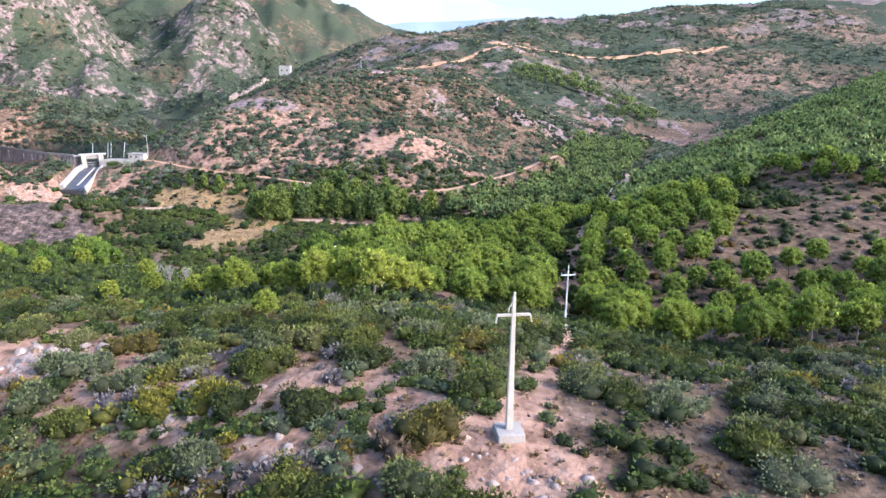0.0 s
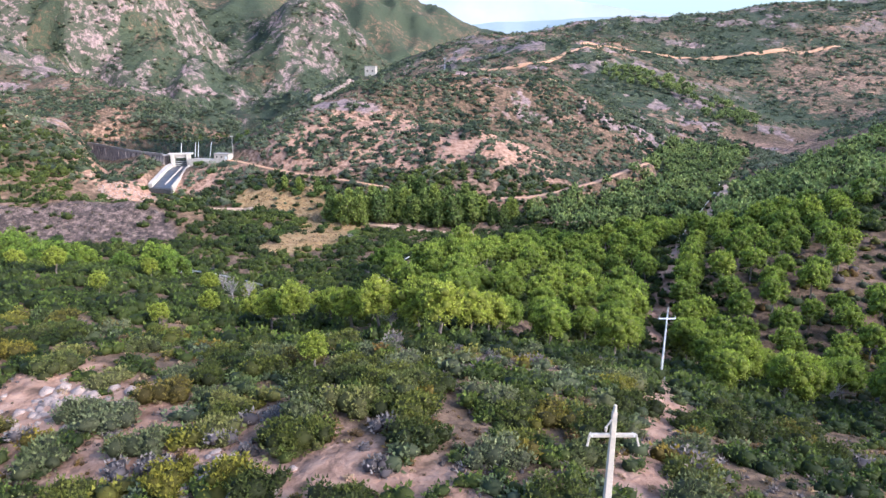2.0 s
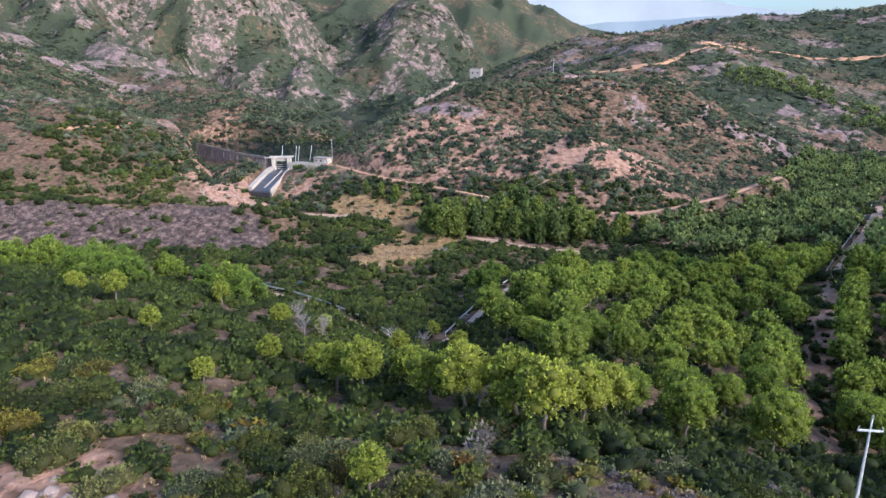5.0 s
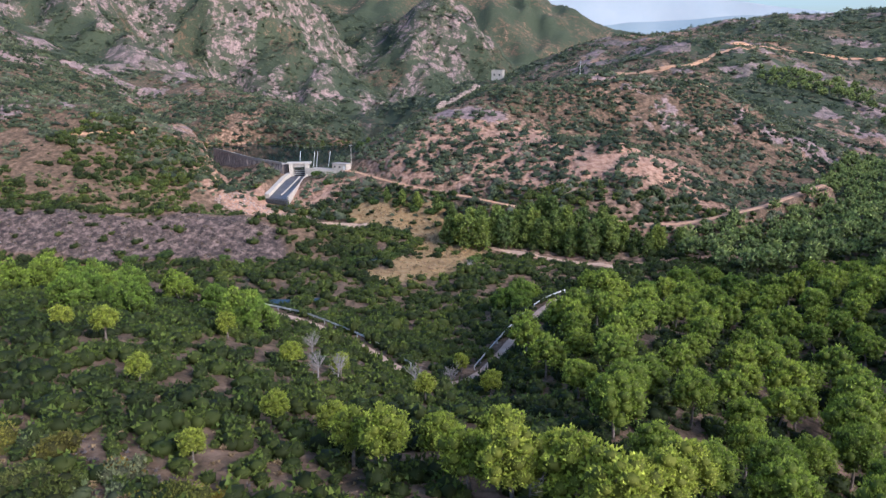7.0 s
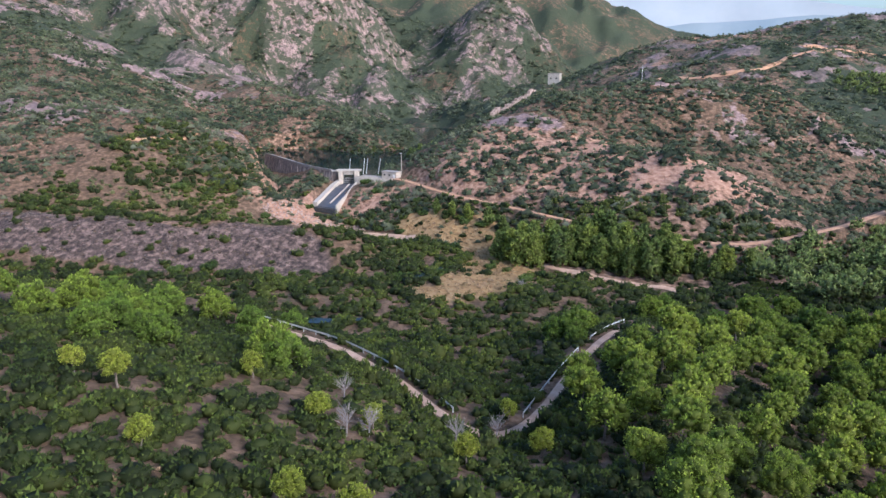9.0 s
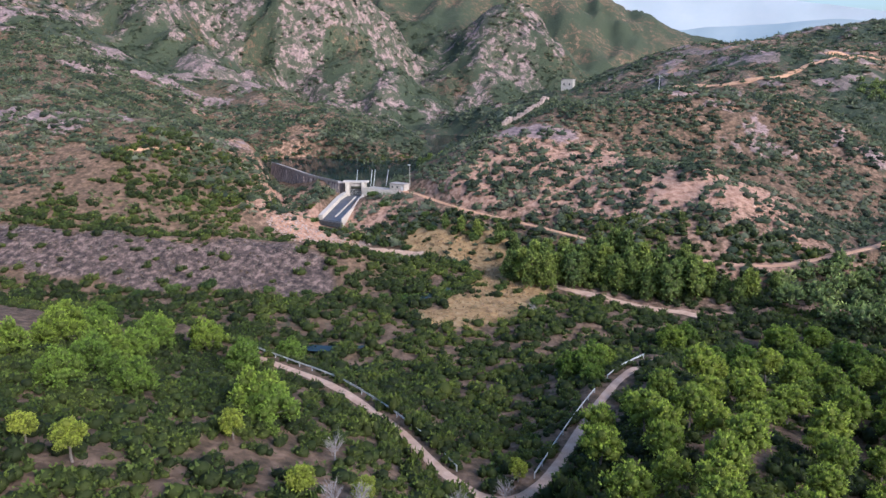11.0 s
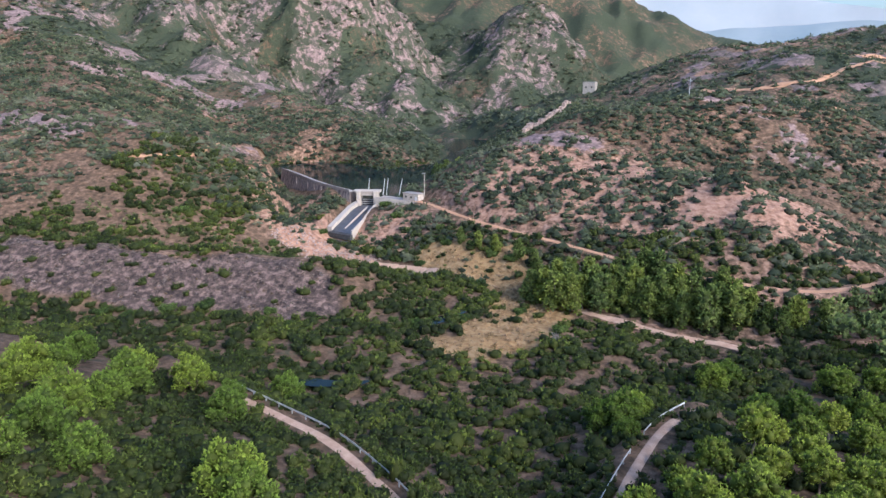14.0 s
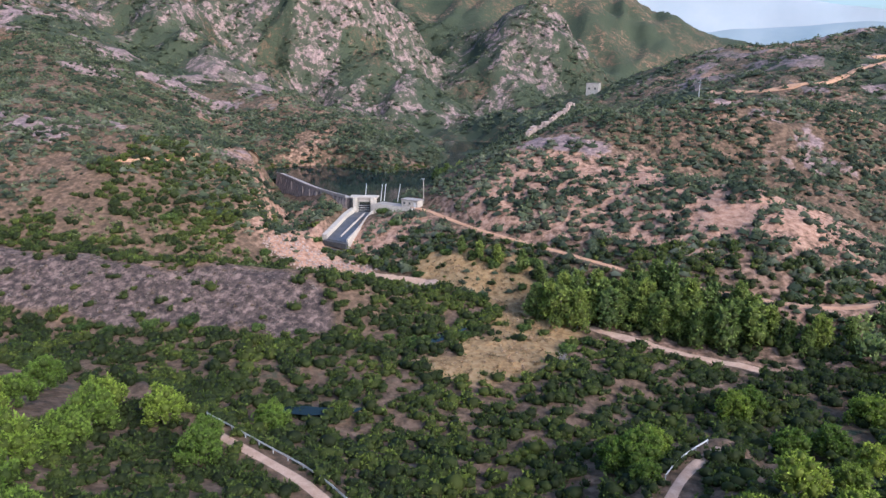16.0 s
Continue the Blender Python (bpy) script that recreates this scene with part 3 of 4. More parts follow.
def ribbon(name, line, width, material, label, lift=0.12, step=2.0, drape=True):
    p = smooth_line(line, step)
    d = np.gradient(p[:, :2], axis=0)
    d /= np.linalg.norm(d, axis=1)[:, None]
    side = np.stack([-d[:, 1], d[:, 0]], 1)
    across = np.linspace(-0.5, 0.5, 6)
    vs = []
    for i in range(len(p)):
        w = width * (1 + 0.25 * (vnoise(np.array(i / 4.0), np.array(3.3), 77) - 0.5))
        for k, a in enumerate(across):
            edge = 0.35 * (vnoise(np.array(i / 1.5), np.array(k * 7.1), 78) - 0.5) if k in (0, 5) else 0
            q = p[i, :2] + side[i] * (a * w + edge)
            rut = -0.06 if k in (1, 4) else 0.0
            vs.append((q[0], q[1], rut - (0.3 if k in (0, 5) else 0)))
    vs = np.array(vs)
    n = len(p)
    if drape:
        vs[:, 2] += ground_at(vs[:, 0], vs[:, 1]) + lift
    idx = np.arange(n * 6).reshape(n, 6)
    quads = np.stack([idx[:-1, :-1], idx[1:, :-1], idx[1:, 1:], idx[:-1, 1:]], -1).reshape(-1, 4)
    me = mesh_from(name, vs, quads[:, ::-1], material, smooth=True)
    return tagged(new(name, me), label, "road", kind="structure")


ribbon("lower_road", [(-105, 171.8, -30.3)] + LOWER_ROAD[2:], 2.4, ROAD, "pale dirt road with wheel ruts round the foot of the spur")
ribbon("forest_road", FOREST_ROAD, 4.2, ROAD, "pale dirt road between pines")
ribbon("dam_road", DAM_ROAD, 3.2, ORANGE_ROAD, "orange dirt road along the foot of the hill", lift=0.2)
ribbon("valley_track", [(-150, 296, 0), (-134, 297, 0), (-119, 293, 0)], 3.4, ROAD, "short pale sandy track on the valley floor", lift=0.25)
ribbon("meadow_track", [(-78, 282, 0), (-65, 277, 0), (-50, 273, 0), (-37, 270, 0), (-16, 267, 0)], 3.0, ROAD, "pale track from the meadow into the scrub", lift=0.25)
ribbon("west_bank_track", [(-262, 390, 0), (-272, 372, 0), (-262, 345, 0), (-248, 322, 0), (-252, 300, 0), (-272, 290, 0)], 2.6, ORANGE_ROAD, "pale track down from the end of the dam", lift=0.35, step=3)
ribbon("hill_track", [(-60, 640, 0), (-38, 623, 0), (-8, 617, 0), (18, 631, 0), (34, 659, 0), (70, 700, 0)], 5.0, ORANGE_ROAD, "orange track across the far hillside", lift=0.8, step=5)
ribbon("upper_hill_track", [(30, 700, 0), (80, 735, 0), (140, 760, 0), (230, 770, 0), (330, 800, 0)], 5.0, ORANGE_ROAD, "orange track high on the far hillside", lift=0.8, step=5)
ribbon("hill_clearing", [(14, 470, 0), (28, 500, 0), (40, 530, 0)], 6.0, ORANGE_ROAD, "bare orange clearing on the hillside", lift=0.6, step=4)


def far_range(name, az0, az1, dist, base, profile, material, label):
    """A hazy mountain range at a great distance; profile gives the height by bearing."""
    az = np.radians(np.linspace(az0, az1, 160))
    vs = []
    for k, a in enumerate(az):
        f = k / 159
        top = profile(f) + 55 * (float(fbm(np.array(f * 14), np.array(2.0), 4, int(dist))) - 0.5)
        for h in np.linspace(0, 1, 7):
            r = dist - 500 * (1 - h) ** 1.3 + 60 * float(vnoise(np.array(f * 40), np.array(h * 6), 6))
            vs.append((-r * math.sin(a), r * math.cos(a), base + (top - base) * h))
    idx = np.arange(160 * 7).reshape(160, 7)
    quads = np.stack([idx[:-1, :-1], idx[:-1, 1:], idx[1:, 1:], idx[1:, :-1]], -1).reshape(-1, 4)
    me = mesh_from(name, np.array(vs), quads, material, smooth=True)
    tagged(new(name, me), label, "mountains", kind="structure")


# haze painted paler for the farther range
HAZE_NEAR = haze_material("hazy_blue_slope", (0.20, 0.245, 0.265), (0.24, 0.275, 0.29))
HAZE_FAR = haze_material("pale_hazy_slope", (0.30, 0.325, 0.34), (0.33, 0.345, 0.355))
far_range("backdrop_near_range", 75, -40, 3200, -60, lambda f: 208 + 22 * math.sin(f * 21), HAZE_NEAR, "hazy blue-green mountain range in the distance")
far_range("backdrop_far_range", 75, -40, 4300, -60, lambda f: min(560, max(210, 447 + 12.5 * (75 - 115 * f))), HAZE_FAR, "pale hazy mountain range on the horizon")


# ---- dam and spillway ----
def wall_along(name, line, top, foot, thick, batter, material, parent, label="", step=4.0):
    """A wall along a line, its downstream side sloping out."""
    p = smooth_line(line, step)
    d = np.gradient(p[:, :2], axis=0)
    d /= np.linalg.norm(d, axis=1)[:, None]
    side = np.stack([-d[:, 1], d[:, 0]], 1)
    bm = bmesh.new()
    rows = []
    for q, s in zip(p, side):
        ring = []
        for off, z in ((thick * 0.5, foot), (thick * 0.5, top), (-thick * 0.5, top), (-thick * 0.5 - batter, foot)):
            ring.append(bm.verts.new((q[0] + s[0] * off, q[1] + s[1] * off, z)))
        rows.append(ring)
    for a, b in zip(rows, rows[1:]):
        for k in range(4):
            bm.faces.new((a[k], a[(k + 1) % 4], b[(k + 1) % 4], b[k]))
    bm.faces.new(rows[0][::-1])
    bm.faces.new(rows[-1])
    bmesh.ops.recalc_face_normals(bm, faces=bm.faces)
    return part(name, bm, material, parent, label)


def build_dam():
    dam = thing("dam", 0, 0, 0, "curved low concrete dam with stained face and pale parapet", "dam")
    wall_along("wall", DAM_LINE, -23.2, -38, 3.0, 4.0, OLD_CONCRETE, dam, "dark stained concrete face")
    wall_along("walkway", DAM_LINE, -22.9, -23.2, 3.6, 0, CONCRETE, dam, "pale concrete walkway")
    off = [(x - 0.8, y - 1.6, z) for x, y, z in DAM_LINE]
    wall_along("parapet", off, -21.9, -22.9, 0.35, 0, CONCRETE, dam, "pale concrete parapet")
    p = smooth_line(DAM_LINE, 9.0)
    for q in p[1:-1]:
        part("pilaster", box(0.5, 1.2, 10.6, q[0] - 1.3, q[1] - 2.2, -34.2, rz=0.55, taper=0.5), OLD_CONCRETE, dam)


def build_spillway():
    sp = thing("spillway", 0, 0, 0, "pale concrete spillway with gate piers and a dark wet chute", "spillway")
    turn = math.radians(22)
    ax, ay = math.cos(turn), math.sin(turn)
    cx, cy = -180.2, 345.4
    for k in (-1, 1):
        part("pier", box(2.0, 6.0, 9.5, cx + ax * 3.9 * k, cy + ay * 3.9 * k, -31.5, rz=turn, bevel=0.15), WHITE, sp)
    part("deck", box(12.4, 4.6, 0.7, cx, cy, -22.6, rz=turn, bevel=0.1), WHITE, sp)
    part("gate_beam", box(6.0, 0.8, 1.4, cx, cy - 1.5, -24.2, rz=turn), CONCRETE, sp)
    gate = part("sluice_gate", box(5.9, 0.35, 4.2, cx - 0.2, cy + 0.6, -30, rz=turn), DARK, sp, "dark steel sluice gate")
    for k in range(4):
        part("rib", box(5.7, 0.18, 0.16, cx - 0.1, cy + 0.32, -29.4 + k, rz=turn), STEEL, gate)
    # chute: left and right edges from the gate down to the lip
    rows = [(-183.0, 342.5, -175.4, 345.0, -28.6), (-181.8, 334, -173.4, 336.0, -29.4), (-180.4, 324, -170.8, 325, -31.8), (-179.2, 313.6, -168.6, 311.8, -34.4)]
    bm = bmesh.new()
    vs = [(bm.verts.new((a, b, z)), bm.verts.new((c, d, z))) for a, b, c, d, z in rows]
    low = [(bm.verts.new((a, b, z - 3)), bm.verts.new((c, d, z - 3))) for a, b, c, d, z in rows]
    for (a, b), (c, d), (e, f), (g, h) in zip(vs, vs[1:], low, low[1:]):
        bm.faces.new((a, c, d, b))
        bm.faces.new((a, e, g, c))
        bm.faces.new((b, d, h, f))
    bm.faces.new((vs[-1][0], low[-1][0], low[-1][1], vs[-1][1]))
    bmesh.ops.recalc_face_normals(bm, faces=bm.faces)
    part("chute_floor", bm, CHUTE_FLOOR, sp, "dark wet chute floor")
    for side, wide in ((0, 2.2), (1, 0.7)):
        bm = bmesh.new()
        rings = []
        for r in rows:
            px, py = (r[0], r[1]) if side == 0 else (r[2], r[3])
            o = -wide if side == 0 else wide
            rise = 1.7 if side == 0 else 1.3
            rings.append([bm.verts.new(c) for c in ((px, py, r[4] - 4), (px, py, r[4] + rise), (px + o, py, r[4] + rise), (px + o * 1.1, py, r[4] - 6))])
        for a, b in zip(rings, rings[1:]):
            for k in range(4):
                bm.faces.new((a[k], a[(k + 1) % 4], b[(k + 1) % 4], b[k]))
        bm.faces.new(rings[0][::-1])
        bm.faces.new(rings[-1])
        bmesh.ops.recalc_face_normals(bm, faces=bm.faces)
        part("chute_wall", bm, WHITE, sp)
    part("divider", rod((-176.2, 338, -28.2), (-174.2, 316, -33.6), 0.5, 0.5, 4), CONCRETE, sp, "low concrete rib along the chute")
    lip = part("lip", box(12.5, 1.6, 2.2, -173.9, 311.8, -36.8, rz=-0.16, bevel=0.1), DARK, sp, "dark dripping stone lip")
    for k in range(9):
        part("block", box(1.3, 1.2, 1.4, -179 + k * 1.25, 310.4 - 0.26 * k, -38.3, rz=0.2 * k, bevel=0.15), DARK, lip)
    for k, (dx, lean) in enumerate(((-0.5, 0.8), (6.5, 0.9), (8.0, 0.9), (14.0, 1.4))):
        mx, my = cx + ax * dx, cy + ay * dx + 1.2
        part("hoist_mast", rod((mx, my, -24.5), (mx + lean, my + 0.4, -16.6), 0.16, 0.12, 6), STEEL, sp)


def build_terrace():
    tr = thing("dam_terrace", 0, 0, 0, "pale concrete terrace with retaining wall beside the spillway", "terrace")
    turn = math.radians(-6)
    part("slab", box(22, 8.5, 0.5, -164.5, 346.5, -25.6, rz=turn, bevel=0.08), CONCRETE, tr)
    part("retaining_wall", box(22, 0.9, 7.0, -164.8, 342.2, -32.0, rz=turn, bevel=0.1), WHITE, tr)
    part("parapet", box(21.6, 0.3, 0.6, -164.8, 342.1, -25.02, rz=turn), WHITE, tr)


def build_house():
    h = thing("gate_house", -157.5, 347.2, -25.1, "small pale flat-roofed gate house beside the spillway", "house", rz=-8)
    part("wall", box(8.4, 4.2, 3.0, bevel=0.05), WHITE, h)
    part("roof", box(9.0, 4.8, 0.3, z=3.002, bevel=0.05), CONCRETE, h, "flat concrete roof slab")
    for x in (-2.6, 0.2):
        w = part("window", box(0.9, 0.16, 0.9, x, -2.1, 1.2), DARK, h, "dark window")
        part("sill", box(1.1, 0.3, 0.1, x, -2.18, 1.08), CONCRETE, w)
    part("door", box(0.95, 0.16, 2.05, 2.8, -2.1, 0.02), STEEL, h, "grey steel door")


def build_lamp_post():
    p = thing("lamp_post", -153.6, 350.5, -25.2, "tall pale metal lamp post beside the gate house", "lamp post")
    part("pole", rod((0, 0, 0), (0, 0, 12.2), 0.2, 0.12, 8), WHITE, p)
    part("arm", rod((-0.7, 0, 11.9), (0.7, 0, 11.9), 0.08, 0.08, 6), STEEL, p)
    part("lamp_head", box(0.6, 0.3, 0.16, -0.8, 0, 11.75, bevel=0.03), STEEL, p)
    part("footing", box(0.9, 0.9, 0.5, z=-0.3, bevel=0.05), CONCRETE, p)


build_dam()
build_spillway()
build_terrace()
build_house()
build_lamp_post()


def build_tower():
    x, y = -185, 815
    z = float(ground_at(np.array([x]), np.array([y]))[0])
    t = thing("hilltop_building", x, y, z - 1.5, "small white block building on the ridge", "building")
    part("wall", box(13, 11, 13.5, bevel=0.2), WHITE, t)
    part("roof", box(13.6, 11.6, 0.6, z=13.5 + 0.003, bevel=0.1), CONCRETE, t)
    for k in (-3, 3):
        part("window", box(1.6, 0.5, 2.0, k, -5.5, 7.5), DARK, t, "dark window")


build_tower()


def build_old_wall():
    w = thing("ridge_wall", 0, 0, 0, "ruined pale stone wall climbing the rocky ridge", "wall")
    line = [(-122, 395, 0), (-127, 420, 0), (-128, 460, 0), (-138, 520, 0), (-146, 580, 0)]
    p = smooth_line(line, 9.0)
    zz = ground_at(p[:, 0], p[:, 1])
    for k, (q, h) in enumerate(zip(p[:-1], zz)):
        nx = p[k + 1]
        a = math.atan2(nx[1] - q[1], nx[0] - q[0])
        part("wall_section", box(9.6, 1.6, 4.2 + (k % 3) * 0.8, (q[0] + nx[0]) / 2, (q[1] + nx[1]) / 2, (h + zz[k + 1]) / 2 - 1.4, rz=a, bevel=0.2), GRANITE, w)


build_old_wall()


# ---- poles ----
def utility_pole(x, y, z, height, lean, detailed, rz):
    p = thing("utility_pole", x, y, z, "tapered white concrete utility pole with a crossarm, on a concrete block" if detailed else
              "slim grey utility pole with a crossarm, on a concrete block", "utility pole", "power line poles")
    p.matrix_basis = pose(x, y, z, 0, lean, rz)
    k = 1.0 if detailed else 0.62
    part("footing", box(1.7 * k, 1.7 * k, 0.95, z=-0.35, bevel=0.05), CONCRETE, p, "square concrete block")
    part("shaft", box(0.43 * k, 0.36 * k, height - 0.5, z=0.55, taper=0.5, bevel=0.03), WHITE if detailed else STEEL, p)
    arm = part("crossarm", box(2.0, 0.16, 0.16, z=height - 1.15, bevel=0.02), WHITE if detailed else STEEL, p)
    for s in (-1, 1):
        part("brace" if detailed else "insulator", rod((0.98 * s, -0.05, height - 1.0), (1.1 * s, -0.15, height - 1.5) if detailed else (0.9 * s, 0, height - 0.7), 0.055, 0.05, 6), WHITE, arm)
        part("bolt", rod((0.9 * s, -0.12, height - 1.06), (0.9 * s, 0.16, height - 1.06), 0.04, 0.04, 6), STEEL, arm)
    part("top_insulator", rod((0.0, 0, height + 0.02), (0.02, 0, height + 0.34), 0.10, 0.07, 8), WHITE, p)
    if detailed:
        hook = part("side_bracket", rod((-0.12, -0.1, height - 0.3), (-0.34, -0.12, height - 0.62), 0.05, 0.04, 6), WHITE, p)
        part("insulator", rod((-0.34, -0.12, height - 0.62), (-0.34, -0.12, height - 0.85), 0.07, 0.05, 6), WHITE, hook)
    return p


utility_pole(4.1, 37.4, float(ground_at(4.1, 37.4)) - 0.05, 9.2, 0.6, True, 8)
utility_pole(16.7, 86.1, float(ground_at(16.7, 86.1)) - 0.25, 8.9, 0.8, False, 10)
utility_pole(-53, 450, float(ground_at(-53, 450)), 9.3, 0, False, 10)


# ---- guard rails ----
def guard_rail(line, side, skip, label):
    p = smooth_line(line, 4.0)
    d = np.gradient(p[:, :2], axis=0)
    d /= np.linalg.norm(d, axis=1)[:, None]
    q = p[:, :2] + side * np.stack([-d[:, 1], d[:, 0]], 1)
    z = np.maximum(ground_at(q[:, 0], q[:, 1]), p[:, 2] - 0.3)
    rail = thing("guard_rail", q[0, 0], q[0, 1], z[0], label, "guard rail")
    o = Vector((q[0, 0], q[0, 1], z[0]))
    for i in range(len(q)):
        if i % skip == skip - 1:
            continue
        a = Vector((q[i, 0], q[i, 1], z[i])) - o
        part("post", box(0.14, 0.14, 1.5, a.x, a.y, a.z - 0.5), STEEL, rail)
        if i + 1 < len(q) and i % skip != skip - 2:
            b = Vector((q[i + 1, 0], q[i + 1, 1], z[i + 1])) - o
            up = Vector((0, 0, 0.85))
            bm = bmesh.new()
            n = Vector((-(b - a).y, (b - a).x, 0)).normalized() * 0.05
            prof = [(0.0, 0.17), (1.0, 0.10), (0.2, 0.0), (1.0, -0.10), (0.0, -0.17)]
            ra = [bm.verts.new(a + up + n * s + Vector((0, 0, h))) for s, h in prof]
            rb = [bm.verts.new(b + up + n * s + Vector((0, 0, h))) for s, h in prof]
            back = [bm.verts.new(e + up - n + Vector((0, 0, h))) for e in (a, b) for h in (0.17, -0.17)]
            for k in range(4):
                bm.faces.new((ra[k], ra[k + 1], rb[k + 1], rb[k]))
            bm.faces.new((ra[0], rb[0], back[2], back[0]))
            bm.faces.new((ra[4], back[1], back[3], rb[4]))
            bm.faces.new((back[0], back[2], back[3], back[1]))
            part("beam", bm, STEEL, rail)


guard_rail(LOWER_ROAD[1:7], 2.1, 17, "bent galvanised guard rail with gaps beside the dirt road")
guard_rail(LOWER_ROAD[8:], 2.1, 11, "galvanised guard rail on the outside of the bend")
guard_rail(FOREST_ROAD, 2.9, 12, "galvanised guard rail beside the forest road")
# ---- trees ----
rng = np.random.default_rng(7)


def trunk_mesh(rng, height, r, limbs):
    bm = bmesh.new()
    prev, rad = Vector((0, 0, -0.6)), r
    pts = [prev]
    for k in range(1, 5):
        nxt = Vector((rng.uniform(-0.16, 0.16) * k, rng.uniform(-0.16, 0.16) * k, height * k / 4))
        rod(prev, nxt, rad, rad * 0.82, 7, bm)
        prev, rad = nxt, rad * 0.82
        pts.append(nxt)
    for (x, y, z) in limbs:
        base = pts[3] if z > height else pts[2]
        rod(base, (x, y, z), rad * 0.6, rad * 0.22, 5, bm)
    me = bpy.data.meshes.new("trunk")
    bm.to_mesh(me)
    bm.free()
    me.materials.append(BARK)
    return me


def pine_parts(rng, tall, wide, leaves, lumps, leaf=0.3):
    """A round-headed pine: short bare trunk, full crown of many small tufts."""
    mid, high = tall * 0.60, tall * 0.36
    out = [(0, 0, mid, wide * 0.33, high / wide * 1.9)]
    for k in range(lumps):
        f = (k + 0.5) / lumps
        z = 1 - 1.62 * f
        a = 2.39996 * k + rng.uniform(-0.25, 0.25)
        side = math.sqrt(max(0.0, 1 - z * z))
        far = rng.uniform(0.66, 0.92)
        out.append((side * math.cos(a) * wide * 0.5 * far, side * math.sin(a) * wide * 0.5 * far, mid + z * high * far, wide * rng.uniform(0.13, 0.20), rng.uniform(0.75, 0.95)))
    limbs = [(o[0] * 0.8, o[1] * 0.8, o[2]) for o in out[1::6]]
    cv, cf = clump(rng, out, leaves, leaf, fine=False, core=0.72, up=0.5, loose=0.5)
    return cv, cf, limbs


def ragged_parts(rng, tall, wide, leaves, lumps, leaf=0.3):
    """A broad pine with uneven, upright boughs."""
    out = [(0, 0, tall * 0.5, wide * 0.24, 1.2)]
    for k in range(lumps):
        a, d = 2.39996 * k + rng.uniform(-0.5, 0.5), wide * 0.5 * math.sqrt((k + 0.5) / lumps) * rng.uniform(0.75, 1.05)
        top = tall * (0.93 - 0.5 * (2 * d / wide) ** 2) * rng.uniform(0.82, 1.08)
        out.append((d * math.cos(a), d * math.sin(a), top * 0.86, wide * rng.uniform(0.085, 0.15), rng.uniform(1.0, 1.6)))
        if k % 2:
            out.append((d * 0.95 * math.cos(a), d * 0.95 * math.sin(a), top * 0.55, wide * rng.uniform(0.09, 0.14), 1.1))
    cv, cf = clump(rng, out, leaves, leaf, fine=False, core=0.72, up=0.6, loose=0.5)
    return cv, cf, [(o[0] * 0.8, o[1] * 0.8, o[2]) for o in out[1::6]]


def tree_kind(name, rng, tall, wide, leaves, lumps, material, label, leaf=0.3, group="pine wood", category="tree", make=pine_parts):
    cv, cf, limbs = make(rng, tall, wide, leaves, lumps, leaf)
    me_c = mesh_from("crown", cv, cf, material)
    me_t = trunk_mesh(rng, tall * 0.66, 0.17 + wide * 0.012, limbs)
    return name, me_t, me_c, label, group, category


def plant(kind, x, y, size, turn, stretch=1.0, sink=0.1):
    name, me_t, me_c, label, group, category = kind
    t = new(name)
    t.matrix_basis = pose(x, y, float(ground_at(x, y)) - sink, 0, 0, turn) @ Matrix.Diagonal((size, size, size * stretch, 1))
    tagged(t, label, category, group)
    for nm, me in (("trunk", me_t), ("crown", me_c)):
        ob = new(nm, me)
        ob.parent = t
    return t


def scatter_points(rng, n, inside, x0, x1, y0, y1, gap):
    """Random places in a region, no two nearer than gap."""
    got, cells = [], {}
    for _ in range(n * 30):
        x, y = rng.uniform(x0, x1), rng.uniform(y0, y1)
        if not inside(x, y):
            continue
        c = (int(x // gap), int(y // gap))
        if any((x - a) ** 2 + (y - b) ** 2 < gap * gap for i in (-1, 0, 1) for j in (-1, 0, 1) for a, b in cells.get((c[0] + i, c[1] + j), ())):
            continue
        cells.setdefault(c, []).append((x, y))
        got.append((x, y))
        if len(got) >= n:
            break
    return got


def road_gap(x, y):
    return min(float(along(x, y, line)[0]) for line, _ in ROADS)


def cut_gap(x, y):
    """Distance from the cleared strip under the power line."""
    return float(along(x, y, [(2, 30, 0), (16, 80, 0), (20, 100, 0), (29, 150, 0), (45, 205, 0)])[0])


PINES = [tree_kind("pine", rng, 7.8 + 0.45 * k, 6.2 + 0.4 * (k % 3), 3700, 32, PINE, "rounded green pine with a bare grey trunk", leaf=0.135) for k in range(5)]
PINES_DISTANT = [tree_kind("pine", rng, 7.8 + 0.45 * k, 6.2 + 0.4 * (k % 3), 1050, 22, PINE, "rounded green pine with a bare grey trunk", leaf=0.21) for k in range(5)]
PINES_WEST = [tree_kind("pine", rng, 8.0 + 0.4 * k, 7.0 + 0.5 * (k % 3), 2600, 26, PINE_WEST, "broad dark green pine with a low ragged crown", leaf=0.17, group="valley pines", make=ragged_parts) for k in range(4)]
YELLOW = [tree_kind("young_pine", rng, 6.4 + 0.5 * k, 4.6, 2600, 26, PINE_YELLOW, "yellow-green pine with thin airy crown", leaf=0.115, group="yellow-green pines") for k in range(3)]


BARE_EAST = [(62, 146), (74, 170), (86, 200), (98, 209), (108, 191), (121, 179), (190, 172), (190, 152), (100, 147)]


def inside_of(x, y, outline):
    hit = False
    for (ax, ay), (bx, by) in zip(outline, outline[1:] + outline[:1]):
        if (ay > y) != (by > y) and x < ax + (y - ay) * (bx - ax) / (by - ay):
            hit = not hit
    return hit


